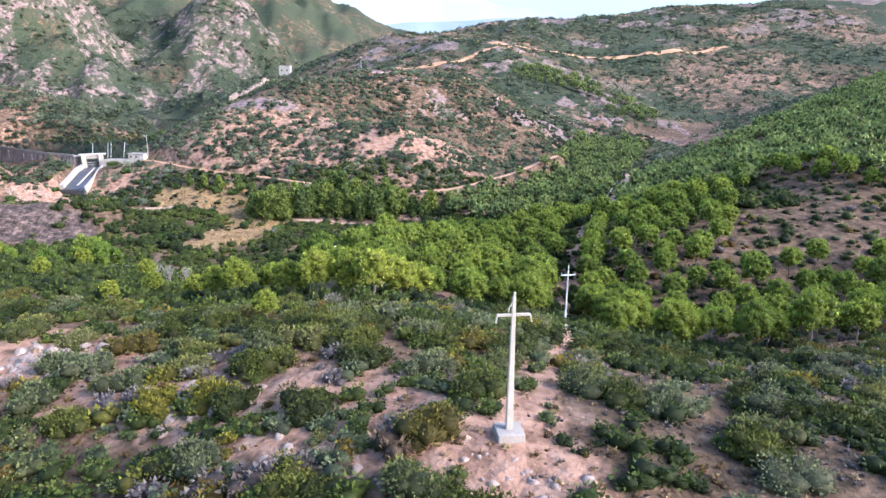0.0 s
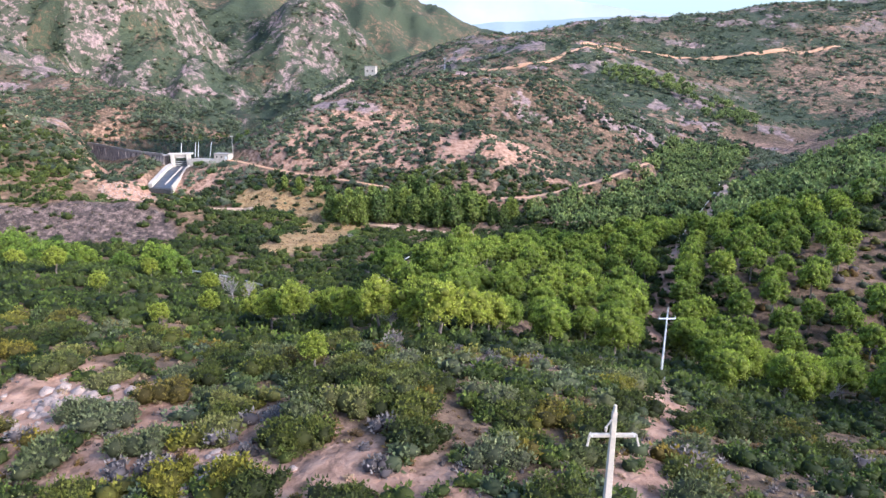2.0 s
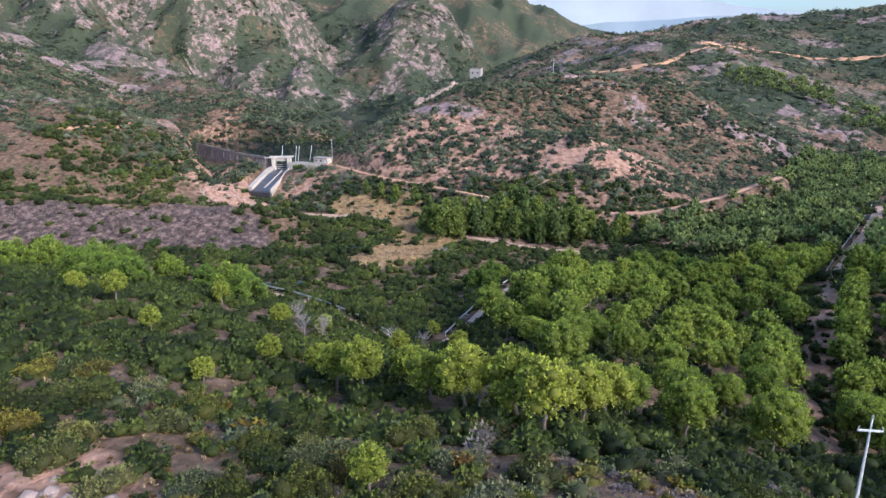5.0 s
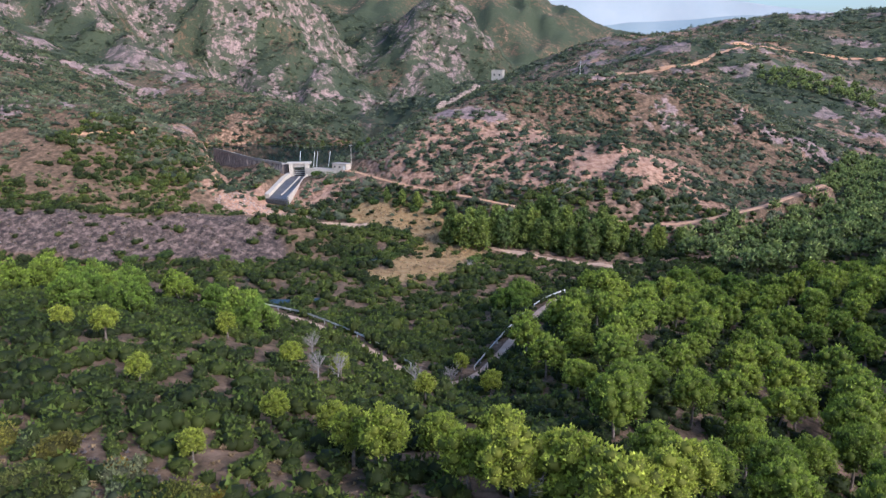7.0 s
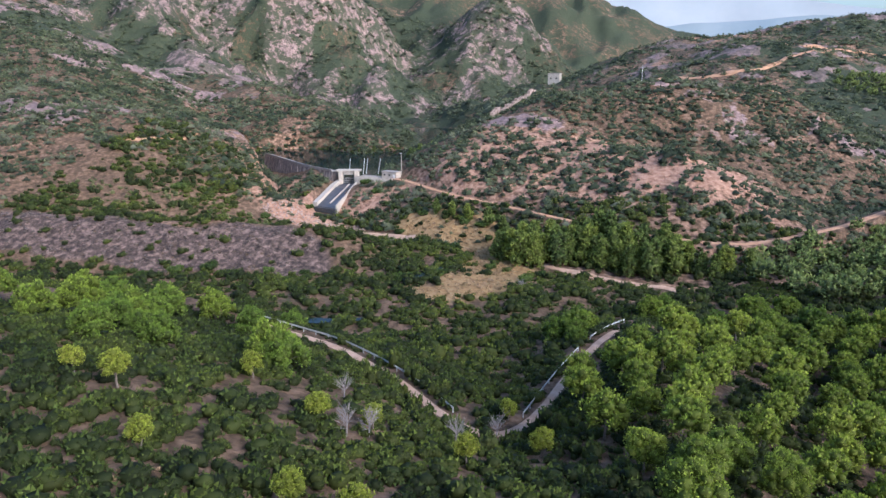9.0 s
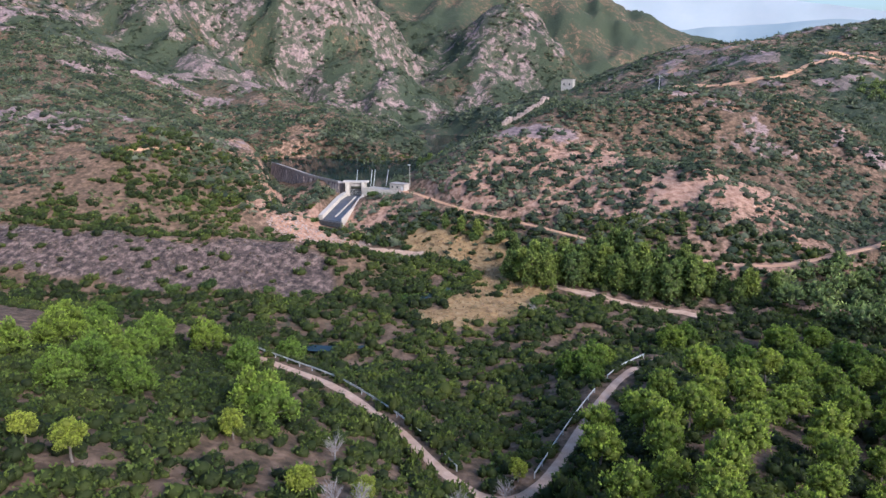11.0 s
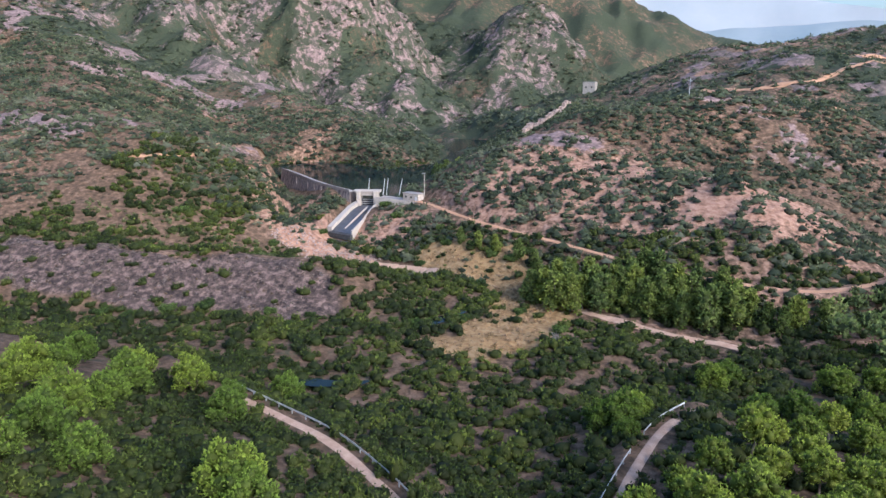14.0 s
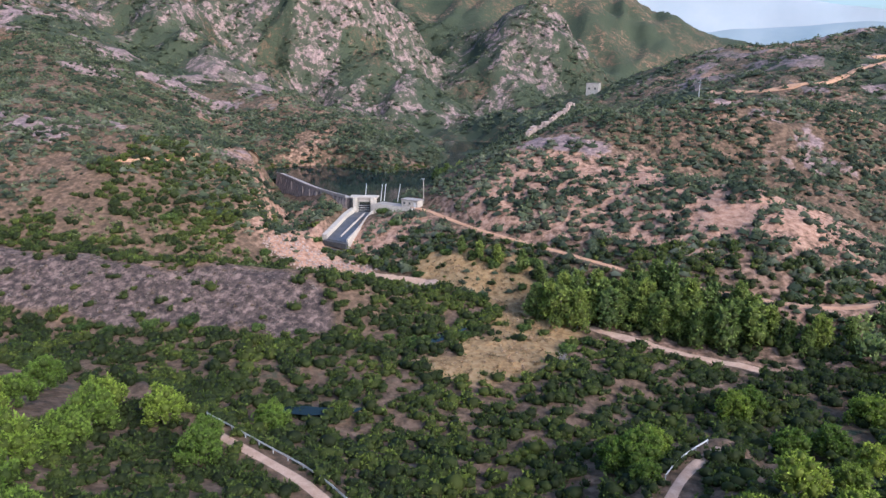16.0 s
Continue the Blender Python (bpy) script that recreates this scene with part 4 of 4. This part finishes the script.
def main_wood(x, y):
    left = -8 - 0.44 * (y - 104) if y < 160 else -32.6 + 0.6 * (y - 160)
    right = 24 + 0.22 * (y - 100)
    glade = (x + 3) ** 2 + (y - 111) ** 2 < 40 or (x - 12) ** 2 + (y - 108) ** 2 < 36
    return 97 < y < 206 + 0.9 * max(0, x - 5) and left < x < right and cut_gap(x, y) > 4.5 and road_gap(x, y) > 3.8 and not glade


def east_wood(x, y):
    if cut_gap(x, y) < 4.5 or road_gap(x, y) < 4.0 or y < 84 + 0.14 * (x - 25):
        return False
    return x > 14 + 0.27 * (y - 80) and not inside_of(x, y, BARE_EAST)


spots = scatter_points(rng, 190, main_wood, -50, 60, 90, 245, 5.9)
spots += scatter_points(rng, 190, east_wood, 20, 120, 84, 215, 6.1)
for x, y in spots:
    plant((PINES if y < 128 and x < 45 else PINES_DISTANT)[rng.integers(0, 5)], x, y, rng.uniform(0.66, 0.92), rng.uniform(0, 360), rng.uniform(0.95, 1.2))
for x, y, s in ((-33, 92, 0.85), (-29, 90, 0.95), (-25, 93, 0.9), (-21, 88, 1.0), (-17, 86, 1.05), (-12, 86, 1.15), (-9, 83, 1.1), (-14, 92, 1.0), (-20, 96, 0.95), (-6, 90, 1.0),
                (-38, 98, 0.7), (-18.5, 66, 0.55), (-44, 97, 0.6), (-4, 96, 1.0)):
    plant(YELLOW[rng.integers(0, 3)], x, y, s, rng.uniform(0, 360))
for x, y, s in ((-36, 121, 0.62), (-38, 146, 0.6), (-29, 131, 0.7), (-49, 122, 0.6), (-54, 117, 0.7), (-74, 106, 0.7), (-81, 106, 0.6), (-69, 124, 0.65), (-44, 84, 0.5), (-60, 96, 0.55)):
    plant(YELLOW[rng.integers(0, 3)], x, y, s, rng.uniform(0, 360))
for x, y, s in ((-104, 133, 1.0), (-121, 160, 1.1), (-114, 150, 1.0), (-91, 129, 0.9), (-117, 171, 1.0), (-99, 161, 0.95), (-74, 135, 1.15), (-70, 133, 0.9), (-110, 192, 0.95), (-108, 189, 0.7),
                (-126, 143, 1.0), (-140, 160, 1.0), (-133, 150, 1.1), (-150, 172, 1.0), (-97, 122, 0.85), (-110, 140, 1.05), (-128, 168, 1.0), (-104, 168, 0.8), (-120, 130, 1.0), (-145, 140, 1.0),
                (-38, 199, 1.0), (-40, 202, 0.9), (-42, 198, 0.8), (-36, 203, 0.85), (-36, 192, 0.6), (-24, 236, 1.0), (-21, 241, 0.9), (2, 244, 1.1), (10, 247, 0.9), (15, 230, 1.0), (-7, 225, 1.0), (5, 225, 1.0), (-14, 219, 0.9)):
    plant(PINES_WEST[rng.integers(0, 4)], x, y, s * 1.12, rng.uniform(0, 360), rng.uniform(0.78, 0.95), 0.9)

# farther pine woods
PINE_FAR = []
for k in range(4):
    cv, cf, _ = pine_parts(rng, 7.5, 6.2, 110, 8, 0.46)
    PINE_FAR.append((cv, cf))


def far_wood(x, y):
    if road_gap(x, y) < 4 or inside_of(x, y, BARE_EAST) or y < 206 and x < 120 or y < 172:
        return False
    if x > 52 and x - 52 > 0.55 * (y - 250) and y < 215 + 0.95 * x:
        return True
    if float(along(x, y, [(20, 280, 0), (50, 300, 0), (85, 370, 0), (105, 430, 0)])[0]) < 22:
        return True
    return float(along(x, y, [(150, 560, 0), (118, 600, 0), (84, 610, 0)])[0]) < 24 and fbm(x / 18, y / 18, 2, 21) > 0.42


far = np.array(scatter_points(rng, 1250, far_wood, 5, 330, 172, 660, 5.3))
strewn("far_pine_wood", PINE_FAR, far[:, 0], far[:, 1], ground_at(far[:, 0], far[:, 1]) - 0.3, rng.uniform(0.85, 1.2, len(far)), rng.uniform(0.9, 1.1, len(far)),
       rng.uniform(0, 1, len(far)), PINE_MASS, rng, "dense green pine wood on the far slope", "wood")


def tall_parts(rng, tall, wide, leaves, lumps, leaf=0.4):
    out = []
    for k in range(lumps):
        f = k / (lumps - 1)
        a = rng.uniform(0, 6.28)
        d = wide * 0.38 * rng.uniform(0.2, 1) * (1.1 - 0.7 * f)
        out.append((d * math.cos(a), d * math.sin(a), tall * (0.16 + 0.76 * f), wide * rng.uniform(0.11, 0.2) * (1.1 - 0.4 * f), 1.15))
    cv, cf = clump(rng, out, leaves, leaf, fine=False, core=0.72, loose=0.6)
    return cv, cf, [(o[0], o[1], o[2]) for o in out[::4]]


GROVE_KINDS = [tree_kind("eucalyptus_tree", rng, 13.0, 10.0, 1400, 30, GROVE, "tall dense eucalyptus tree in the valley grove", 0.42, "valley grove", "tree", tall_parts) for _ in range(3)]
grove = scatter_points(rng, 58, lambda x, y: float(along(x, y, [(-74, 281, 0), (-52, 287, 0), (-28, 283, 0)])[0]) < 8.5 and road_gap(x, y) > 5, -90, 20, 268, 300, 3.9)
for x, y in grove:
    plant(GROVE_KINDS[rng.integers(0, 3)], x, y, rng.uniform(0.75, 1.05), rng.uniform(0, 360), rng.uniform(0.85, 1.1))
for x, y, s in ((-17, 284, 0.7), (-12, 281, 0.55), (-8, 279, 0.6), (-5, 281, 0.75), (2, 288, 0.6), (-20, 280, 0.6), (-93, 303, 0.6), (-103, 306, 0.55), (-110, 307, 0.5), (-86, 300, 0.6), (-118, 309, 0.5)):
    plant(GROVE_KINDS[rng.integers(0, 3)], x, y, s, rng.uniform(0, 360))
for x, y, s in ((-186, 432, 0.8), (-183, 440, 0.9), (-178, 436, 0.8), (-190, 446, 0.7), (-176, 448, 0.9), (-181, 455, 0.9), (-172, 442, 0.7)):
    plant(GROVE_KINDS[rng.integers(0, 3)], x, y, s, rng.uniform(0, 360))


def dead_tree(x, y, tall):
    t = thing("dead_tree", x, y, float(ground_at(x, y)) - 0.1, "bare grey dead tree among the shrubs", "tree")
    bm = rod((0, 0, 0), (0.15, 0.1, tall * 0.6), 0.11, 0.07, 6)
    tips = [(0.15, 0.1, tall * 0.6)]
    part("trunk", bm, DEAD, t)
    r = random.Random(int(x * 7 + y))
    bm = bmesh.new()
    for k in range(26):
        b = Vector((0.1, 0.06, tall * r.uniform(0.25, 0.62)))
        a = r.uniform(0, 6.28)
        e = b + Vector((math.cos(a) * r.uniform(0.5, 1.5), math.sin(a) * r.uniform(0.5, 1.5), r.uniform(0.4, 1.6)))
        rod(b, e, 0.035, 0.012, 4, bm)
        for _ in range(4):
            f = e + Vector((r.uniform(-0.6, 0.6), r.uniform(-0.6, 0.6), r.uniform(0.1, 0.8)))
            rod(b + (e - b) * r.uniform(0.4, 1), f, 0.018, 0.008, 3, bm)
    part("branchwork", bm, DEAD, t)


for x, y, h in ((-50, 117, 4.5), (-48, 119, 4.2), (-40, 128, 3.8), (33, 92, 4.5), (41, 97, 4.2), (-16, 88, 4.5), (-58, 130, 3.6), (-38, 140, 3.5), (-64, 248, 2.6)):
    dead_tree(x, y, h)


# ---- shrubs ----
def clear(x, y, margin):
    """Kept free: roads, tracks, pole, meadow, water and the dam works."""
    ok = np.ones(len(x), bool)
    for line, width in ROADS:
        ok &= along(x, y, line)[0] > width * 0.5 + margin
    for line in TRACKS:
        ok &= along(x, y, line)[0] > 0.9 + margin * 0.5
    ok &= np.hypot(x - 4.1, y - 37.4) > 2.6 + margin
    ok &= ~((x > -186) & (x < -166) & (y > 306) & (y < 354)) & ~((x > -188) & (x < -150) & (y > 338) & (y < 354))
    ok &= along(x, y, DAM_LINE)[0] > 7
    ok &= along(x, y, [(-150, 296, 0), (-134, 297, 0), (-119, 293, 0)])[0] > 3.5
    ok &= along(x, y, [(-78, 282, 0), (-65, 277, 0), (-50, 273, 0), (-37, 270, 0), (-16, 267, 0)])[0] > 3.0
    ok &= (along(x, y, STONY)[0] > 6) | (rng.uniform(size=len(x)) < 0.08)
    ok &= (field_mask(x, y) < 0.6) | (rng.uniform(size=len(x)) < 0.06)
    ok &= (burnt_mask(x, y) < 0.45) | (rng.uniform(size=len(x)) < 0.10)
    return ok


def shrub_field(n, x0, x1, y0, y1, lo, hi, cover, margin, seed):
    """Places, sizes and tints of shrubs, thicker where the scrub is thick."""
    x, y = rng.uniform(x0, x1, n), rng.uniform(y0, y1, n)
    dens = fbm(x / 16, y / 16, 3, seed)
    keep = (dens + 0.28 * (rng.uniform(size=n) - 0.5) > cover(x, y)) & clear(x, y, margin)
    x, y = x[keep], y[keep]
    size = lo + (hi - lo) * rng.uniform(size=len(x)) ** 1.6
    patch = fbm(x / 9, y / 9, 2, seed + 5)
    tint = np.clip((patch - 0.5) * 2.2 + 0.42 + rng.normal(scale=0.2, size=len(x)), 0, 1)
    return x, y, size, tint


BUSH_FINE = [clump(rng, bush_lumps(rng, 12), 1350, 0.046, fine=False, core=0.74, up=0.5) for _ in range(6)]
BUSH_NEAR = [clump(rng, bush_lumps(rng, 2), 100, 0.092, fine=False, core=0.74, up=0.5) for _ in range(6)]
BUSH_TUFT = [clump(rng, [(0, 0, 0.2, 0.5, 0.7)], 12, 0.18, fine=False, core=0.6, up=0.6, slim=0.22) for _ in range(4)]
BUSH_MID = [clump(rng, bush_lumps(rng, 1), 46, 0.105, fine=False, core=0.83, up=0.5) for _ in range(6)]
BUSH_VALLEY = [clump(rng, bush_lumps(rng, 1), 34, 0.105, fine=False, core=0.84, up=0.5) for _ in range(6)]
BUSH_FAR = [clump(rng, [(0, 0, 0.3, 0.8, 0.75)], 16, 0.15, fine=False, core=0.84, up=0.5) for _ in range(6)]


def speck(rng):
    """A small shrub far off: a rough eight-sided mound with a few sprigs."""
    # fourth value is painted shade: dark round the rim, full colour on top
    ring = [(math.cos(a) * rng.uniform(0.6, 1), math.sin(a) * rng.uniform(0.6, 1), rng.uniform(-0.1, 0.25), 0.3) for a in np.arange(6) * 1.047]
    v = np.array([(rng.uniform(-0.2, 0.2), rng.uniform(-0.2, 0.2), 0.8, 1.0)] + ring)
    f = np.array([(0, k + 1, (k + 1) % 6 + 1) for k in range(6)])
    sv, sf = clump(rng, [(0, 0, 0.3, 0.8, 0.8)], 6, 0.26, fine=False, core=0.8, up=0.6)
    keep = sf[sf.min(axis=1) >= len(ICO1_V)] - len(ICO1_V)
    return np.vstack([v, sv[len(ICO1_V):]]), np.vstack([f, keep + len(v)])


BUSH_DOT = [speck(rng) for _ in range(6)]

VALLEY_GREEN = foliage("lentisk_leaves", [(0.0, (0.045, 0.075, 0.016)), (0.6, (0.075, 0.115, 0.022)), (1.0, (0.115, 0.165, 0.035))], per_object=True)
VALLEY_BUSHES = [mesh_from("bush", *clump(rng, bush_lumps(rng, 12), 900, 0.05, fine=False, core=0.82, up=0.5), VALLEY_GREEN) for _ in range(4)]

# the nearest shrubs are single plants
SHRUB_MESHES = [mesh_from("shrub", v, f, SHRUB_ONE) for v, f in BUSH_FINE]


def home_cover(x, y):
    bare = np.clip(1.2 - along(x, y, [(-19, 47, 0), (-12, 47, 0)])[0] / 7, 0, 1) + np.clip(1.2 - along(x, y, [(4, 30, 0), (3, 42, 0), (9, 48, 0)])[0] / 4.5, 0, 1)
    bare = bare + np.clip(1.2 - along(x, y, [(-41, 60, 0), (-38, 57, 0)])[0] / 4, 0, 1)
    return 0.27 + 0.42 * np.clip(bare, 0, 1)


x, y, size, tint = shrub_field(3300, -66, 72, 18, 80, 0.8, 2.5, home_cover, 0.3, 60)
order = np.argsort(-size)
single = order[:290]
rest = order[290:]
for i in single:
    ob = new("shrub", SHRUB_MESHES[i % 6])
    s = float(size[i])
    ob.matrix_basis = pose(float(x[i]), float(y[i]), float(ground_at(x[i], y[i])) - 0.12 * s, 0, 0, float(rng.uniform(0, 360))) @ Matrix.Diagonal((s, s, s * float(rng.uniform(0.75, 1.05)), 1))
    tagged(ob, "rounded evergreen shrub on the stony hilltop", "shrub", "hilltop shrubs")
strewn("hilltop_scrub", BUSH_NEAR, x[rest], y[rest], ground_at(x[rest], y[rest]) - 0.1, size[rest] * 0.9, rng.uniform(0.7, 1.0, len(rest)), tint[rest], SHRUB, rng,
       "low grey-green and brown scrub on the hilltop", "scrub")
x, y, size, tint = shrub_field(6500, -62, 72, 18, 84, 0.35, 0.9, lambda a, b: 0.24 + 0.75 * (home_cover(a, b) - 0.27), -0.5, 66)
strewn("heather_tufts", BUSH_TUFT, x, y, ground_at(x, y) - 0.05, size, rng.uniform(0.6, 0.9, len(x)), np.clip(0.93 + 0.2 * (tint - 0.4), 0, 1), SHRUB, rng, "low grey and rusty dry heather tufts", "scrub")
wood = lambda a, b: 0.3 * ((a > -14) & (a < 25) & (b > 104) & (b < 196))
x, y, size, tint = shrub_field(6300, -130, 42, 76, 178, 0.9, 2.5, lambda a, b: 0.22 + wood(a, b), -0.4, 71)
strewn("slope_scrub", BUSH_MID, x, y, ground_at(x, y) - 0.15, size, rng.uniform(0.75, 1.15, len(x)), tint * 0.34, SHRUB, rng, "dense dark green maquis scrub on the slope", "scrub")
x, y, size, tint = shrub_field(2300, 42, 165, 70, 215, 0.8, 2.3, lambda a, b: 0.33 + 0 * a, 0.2, 73)
strewn("east_scrub", BUSH_FAR, x, y, ground_at(x, y) - 0.15, size, rng.uniform(0.6, 0.95, len(x)), tint * 0.95, SHRUB, rng, "low grey-green scrub on the bare stony slope", "scrub")
x, y, size, tint = shrub_field(9200, -270, 100, 178, 320, 1.2, 3.6, lambda a, b: 0.21 + 0.2 * burnt_mask(a, b) + 0.26 * ((a < -150) & (b > 252)), 0.2, 77)
strewn("valley_scrub", BUSH_VALLEY, x, y, ground_at(x, y) - 0.2, size, rng.uniform(0.7, 1.2, len(x)), 0.03 + tint * 0.36, SHRUB, rng, "dark green thickets on the valley floor", "scrub")
x, y, size, tint = shrub_field(33000, -600, 150, 285, 500, 1.0, 3.1, lambda a, b: 0.37 + 0.12 * crags(a, b), 0.8, 83)
strewn("hill_scrub", BUSH_FAR[:2] + BUSH_DOT, x, y, ground_at(x, y) - 0.2, size, rng.uniform(0.65, 1.0, len(x)), tint * 0.8, FAR_SHRUB, rng, "dark green shrubs dotted over the pink hillside", "scrub")
x, y, size, tint = shrub_field(46000, -800, 520, 440, 1150, 1.5, 4.2, lambda a, b: 0.40 + 0.12 * crags(a, b), 2.0, 91)
dry_land = ground_at(x, y) > WATER + 1.5
x, y, size, tint = x[dry_land], y[dry_land], size[dry_land], tint[dry_land]
strewn("far_scrub", BUSH_DOT, x, y, ground_at(x, y) - 0.4, size, rng.uniform(0.6, 0.9, len(x)), tint * 0.75, FAR_SHRUB, rng, "dark shrubs over the far mountainsides", "scrub")

x, y, size, tint = shrub_field(9000, -600, -268, 120, 290, 1.0, 3.0, lambda a, b: 0.36 + 0 * a, 0.5, 87)
strewn("west_scrub", BUSH_FAR[:2] + BUSH_DOT, x, y, ground_at(x, y) - 0.2, size, rng.uniform(0.65, 1.0, len(x)), tint * 0.8, FAR_SHRUB, rng, "grey-green shrubs on the western hillside", "scrub")

# dry grass between the shrubs and along the cleared strip
GRASS_TUFT = [clump(rng, [(0, 0, 0.1, 0.45, 0.9)], 26, 0.2, fine=False, core=0.25, up=0.8, loose=1.2) for _ in range(4)]
x, y, size, tint = shrub_field(1700, -60, 60, 18, 96, 0.3, 0.75, lambda a, b: 0.18 + 0 * a, -1.2, 120)
strewn("dry_grass", GRASS_TUFT, x, y, ground_at(x, y) - 0.04, size, rng.uniform(0.7, 1.3, len(x)), rng.uniform(0, 1, len(x)), STRAW, rng, "straw-coloured dry grass tufts on the pink soil", "grass")
x, y = rng.uniform(-270, -140, 1500), rng.uniform(205, 262, 1500)
keep = burnt_mask(x, y) > 0.5
x, y = x[keep], y[keep]
strewn("burnt_stubble", GRASS_TUFT, x, y, ground_at(x, y) - 0.05, rng.uniform(0.4, 1.1, len(x)), rng.uniform(0.6, 1.2, len(x)), rng.uniform(0.9, 1.0, len(x)), SHRUB, rng, "grey-brown burnt stubble on the bank", "grass")
x, y = rng.uniform(-128, -70, 1600), rng.uniform(232, 312, 1600)
keep = field_mask(x, y) > 0.7
x, y = x[keep], y[keep]
strewn("meadow_grass", GRASS_TUFT, x, y, ground_at(x, y) - 0.05, rng.uniform(0.5, 1.2, len(x)), rng.uniform(0.6, 1.1, len(x)), rng.uniform(0.3, 1.0, len(x)), STRAW, rng, "tall dry straw-coloured meadow grass", "grass")

# reeds along the shore
x, y = rng.uniform(-300, -175, 2600), rng.uniform(395, 470, 2600)
z = ground_at(x, y)
keep = (z > WATER - 0.6) & (z < WATER + 2.2)
x, y, z = x[keep][:420], y[keep][:420], z[keep][:420]
strewn("reed_belt", BUSH_FAR, x, y, z - 0.2, rng.uniform(1.0, 2.0, len(x)), rng.uniform(0.7, 1.1, len(x)), rng.uniform(0.32, 0.45, len(x)), SHRUB, rng, "bright green reeds along the shore of the reservoir", "reeds")

# tall shrubs on the uphill side of the bend hide part of the road
x, y = rng.uniform(-64, -26, 420), rng.uniform(124, 172, 420)
gap = along(x, y, LOWER_ROAD)[0]
keep = (gap > 2.0) & (gap < 8) & (y < 150 + 0.4 * np.abs(x + 42)) & ((x + 42) ** 2 + (y - 150) ** 2 > 90)
x, y = x[keep], y[keep]
strewn("bend_thicket", BUSH_MID, x, y, ground_at(x, y) - 0.1, rng.uniform(1.4, 2.4, len(x)), rng.uniform(1.3, 1.9, len(x)), rng.uniform(0.05, 0.5, len(x)), SHRUB, rng,
       "tall dark thicket beside the bend of the dirt road", "scrub")

# prickly pears above the burnt bank
x, y = rng.uniform(-262, -165, 420), rng.uniform(238, 285, 420)
keep = (along(x, y, [(-250, 248, 0), (-215, 258, 0), (-178, 268, 0)])[0] < 12)
x, y = x[keep], y[keep]
strewn("prickly_pears", BUSH_FAR, x, y, ground_at(x, y) - 0.1, rng.uniform(0.7, 1.6, len(x)), rng.uniform(0.8, 1.3, len(x)), rng.uniform(0, 1, len(x)), CACTUS, rng,
       "pale yellow-green prickly pear clumps above the bank", "cactus")


# large round bushes on the valley floor, under the burnt bank and beside the chute
for x, y, s in ((-195, 213, 3.2), (-185, 215, 3), (-178, 223, 3.4), (-169, 228, 3.6), (-161, 227, 2.8), (-146, 228, 2.6), (-138, 229, 2.6), (-149, 234, 2.6), (-136, 237, 2), (-104, 245, 3.8), (-106, 276, 3), (-102, 286, 3.2), (-94, 281, 2.4), (-94, 254, 3), (-112, 245, 2), (-81, 269, 2.4), (-65, 258, 3), (-61, 266, 2.6), (-220, 272, 3.4), (-184, 282, 2.6), (-147, 294, 2.2), (-141, 300, 2.4), (-130, 298, 2.4), (-182, 310, 2.8), (-176, 309, 2.6), (-156, 328, 3.2), (-143, 324, 3), (-166, 336, 3), (-131, 319, 3), (-146, 320, 2.4), (-124, 309, 2.8), (-112, 308, 3.2), (-103, 305, 3.2), (-96, 303, 3), (-91, 307, 3)):
    ob = new("bush", VALLEY_BUSHES[rng.integers(0, 4)])
    ob.matrix_basis = pose(x, y, float(ground_at(x, y)) - 0.15 * s, 0, 0, float(rng.uniform(0, 360))) @ Matrix.Diagonal((s, s, s * 0.95, 1))
    tagged(ob, "large rounded dark green bush on the valley floor", "bush", "valley bushes")


# ---- rocks ----
def rock_mesh(rng):
    v = ICO1_V * (1 + rng.uniform(-0.38, 0.38, (len(ICO1_V), 1))) * np.array([1.0, rng.uniform(0.7, 1.0), rng.uniform(0.5, 0.8)])
    return mesh_from("rock", v, ICO1_F, GRANITE)


ROCKS = [rock_mesh(rng) for _ in range(6)]
x, y = rng.uniform(-190, -148, 900), rng.uniform(282, 304, 900)
keep = along(x, y, STONY)[0] < 8
x, y = x[keep], y[keep]
PEBBLES = [(np.column_stack([ICO1_V * (1 + rng.uniform(-0.35, 0.35, (len(ICO1_V), 1))) * (1, 0.8, 0.6), np.ones(len(ICO1_V))]), ICO1_F) for _ in range(4)]
strewn("river_stones", PEBBLES, x, y, ground_at(x, y), rng.uniform(0.15, 0.7, len(x)), rng.uniform(0.7, 1.0, len(x)), rng.uniform(0, 1, len(x)), GRANITE, rng, "scattered pale pink stones below the spillway", "stones")
for cx, cy, spread, count, big in ((-20, 47.3, 1.9, 90, 0.8), (-38.5, 59, 2.4, 80, 0.85), (-9, 36.5, 2.2, 24, 0.7), (5.5, 31, 2.4, 26, 0.55), (-4, 33, 2.0, 14, 0.5), (1, 37.5, 2.0, 14, 0.45)):
    for _ in range(count):
        x, y = rng.normal(cx, spread), rng.normal(cy, spread)
        s = big * rng.uniform(0.25, 1.0)
        ob = new("rock", ROCKS[rng.integers(0, 6)])
        ob.matrix_basis = pose(x, y, float(ground_at(x, y)) - 0.25 * s, rng.uniform(-15, 15), rng.uniform(-15, 15), rng.uniform(0, 360)) @ Matrix.Diagonal((s, s, s, 1))
        tagged(ob, "broken pinkish granite rock on the ground", "rock", "granite rocks")
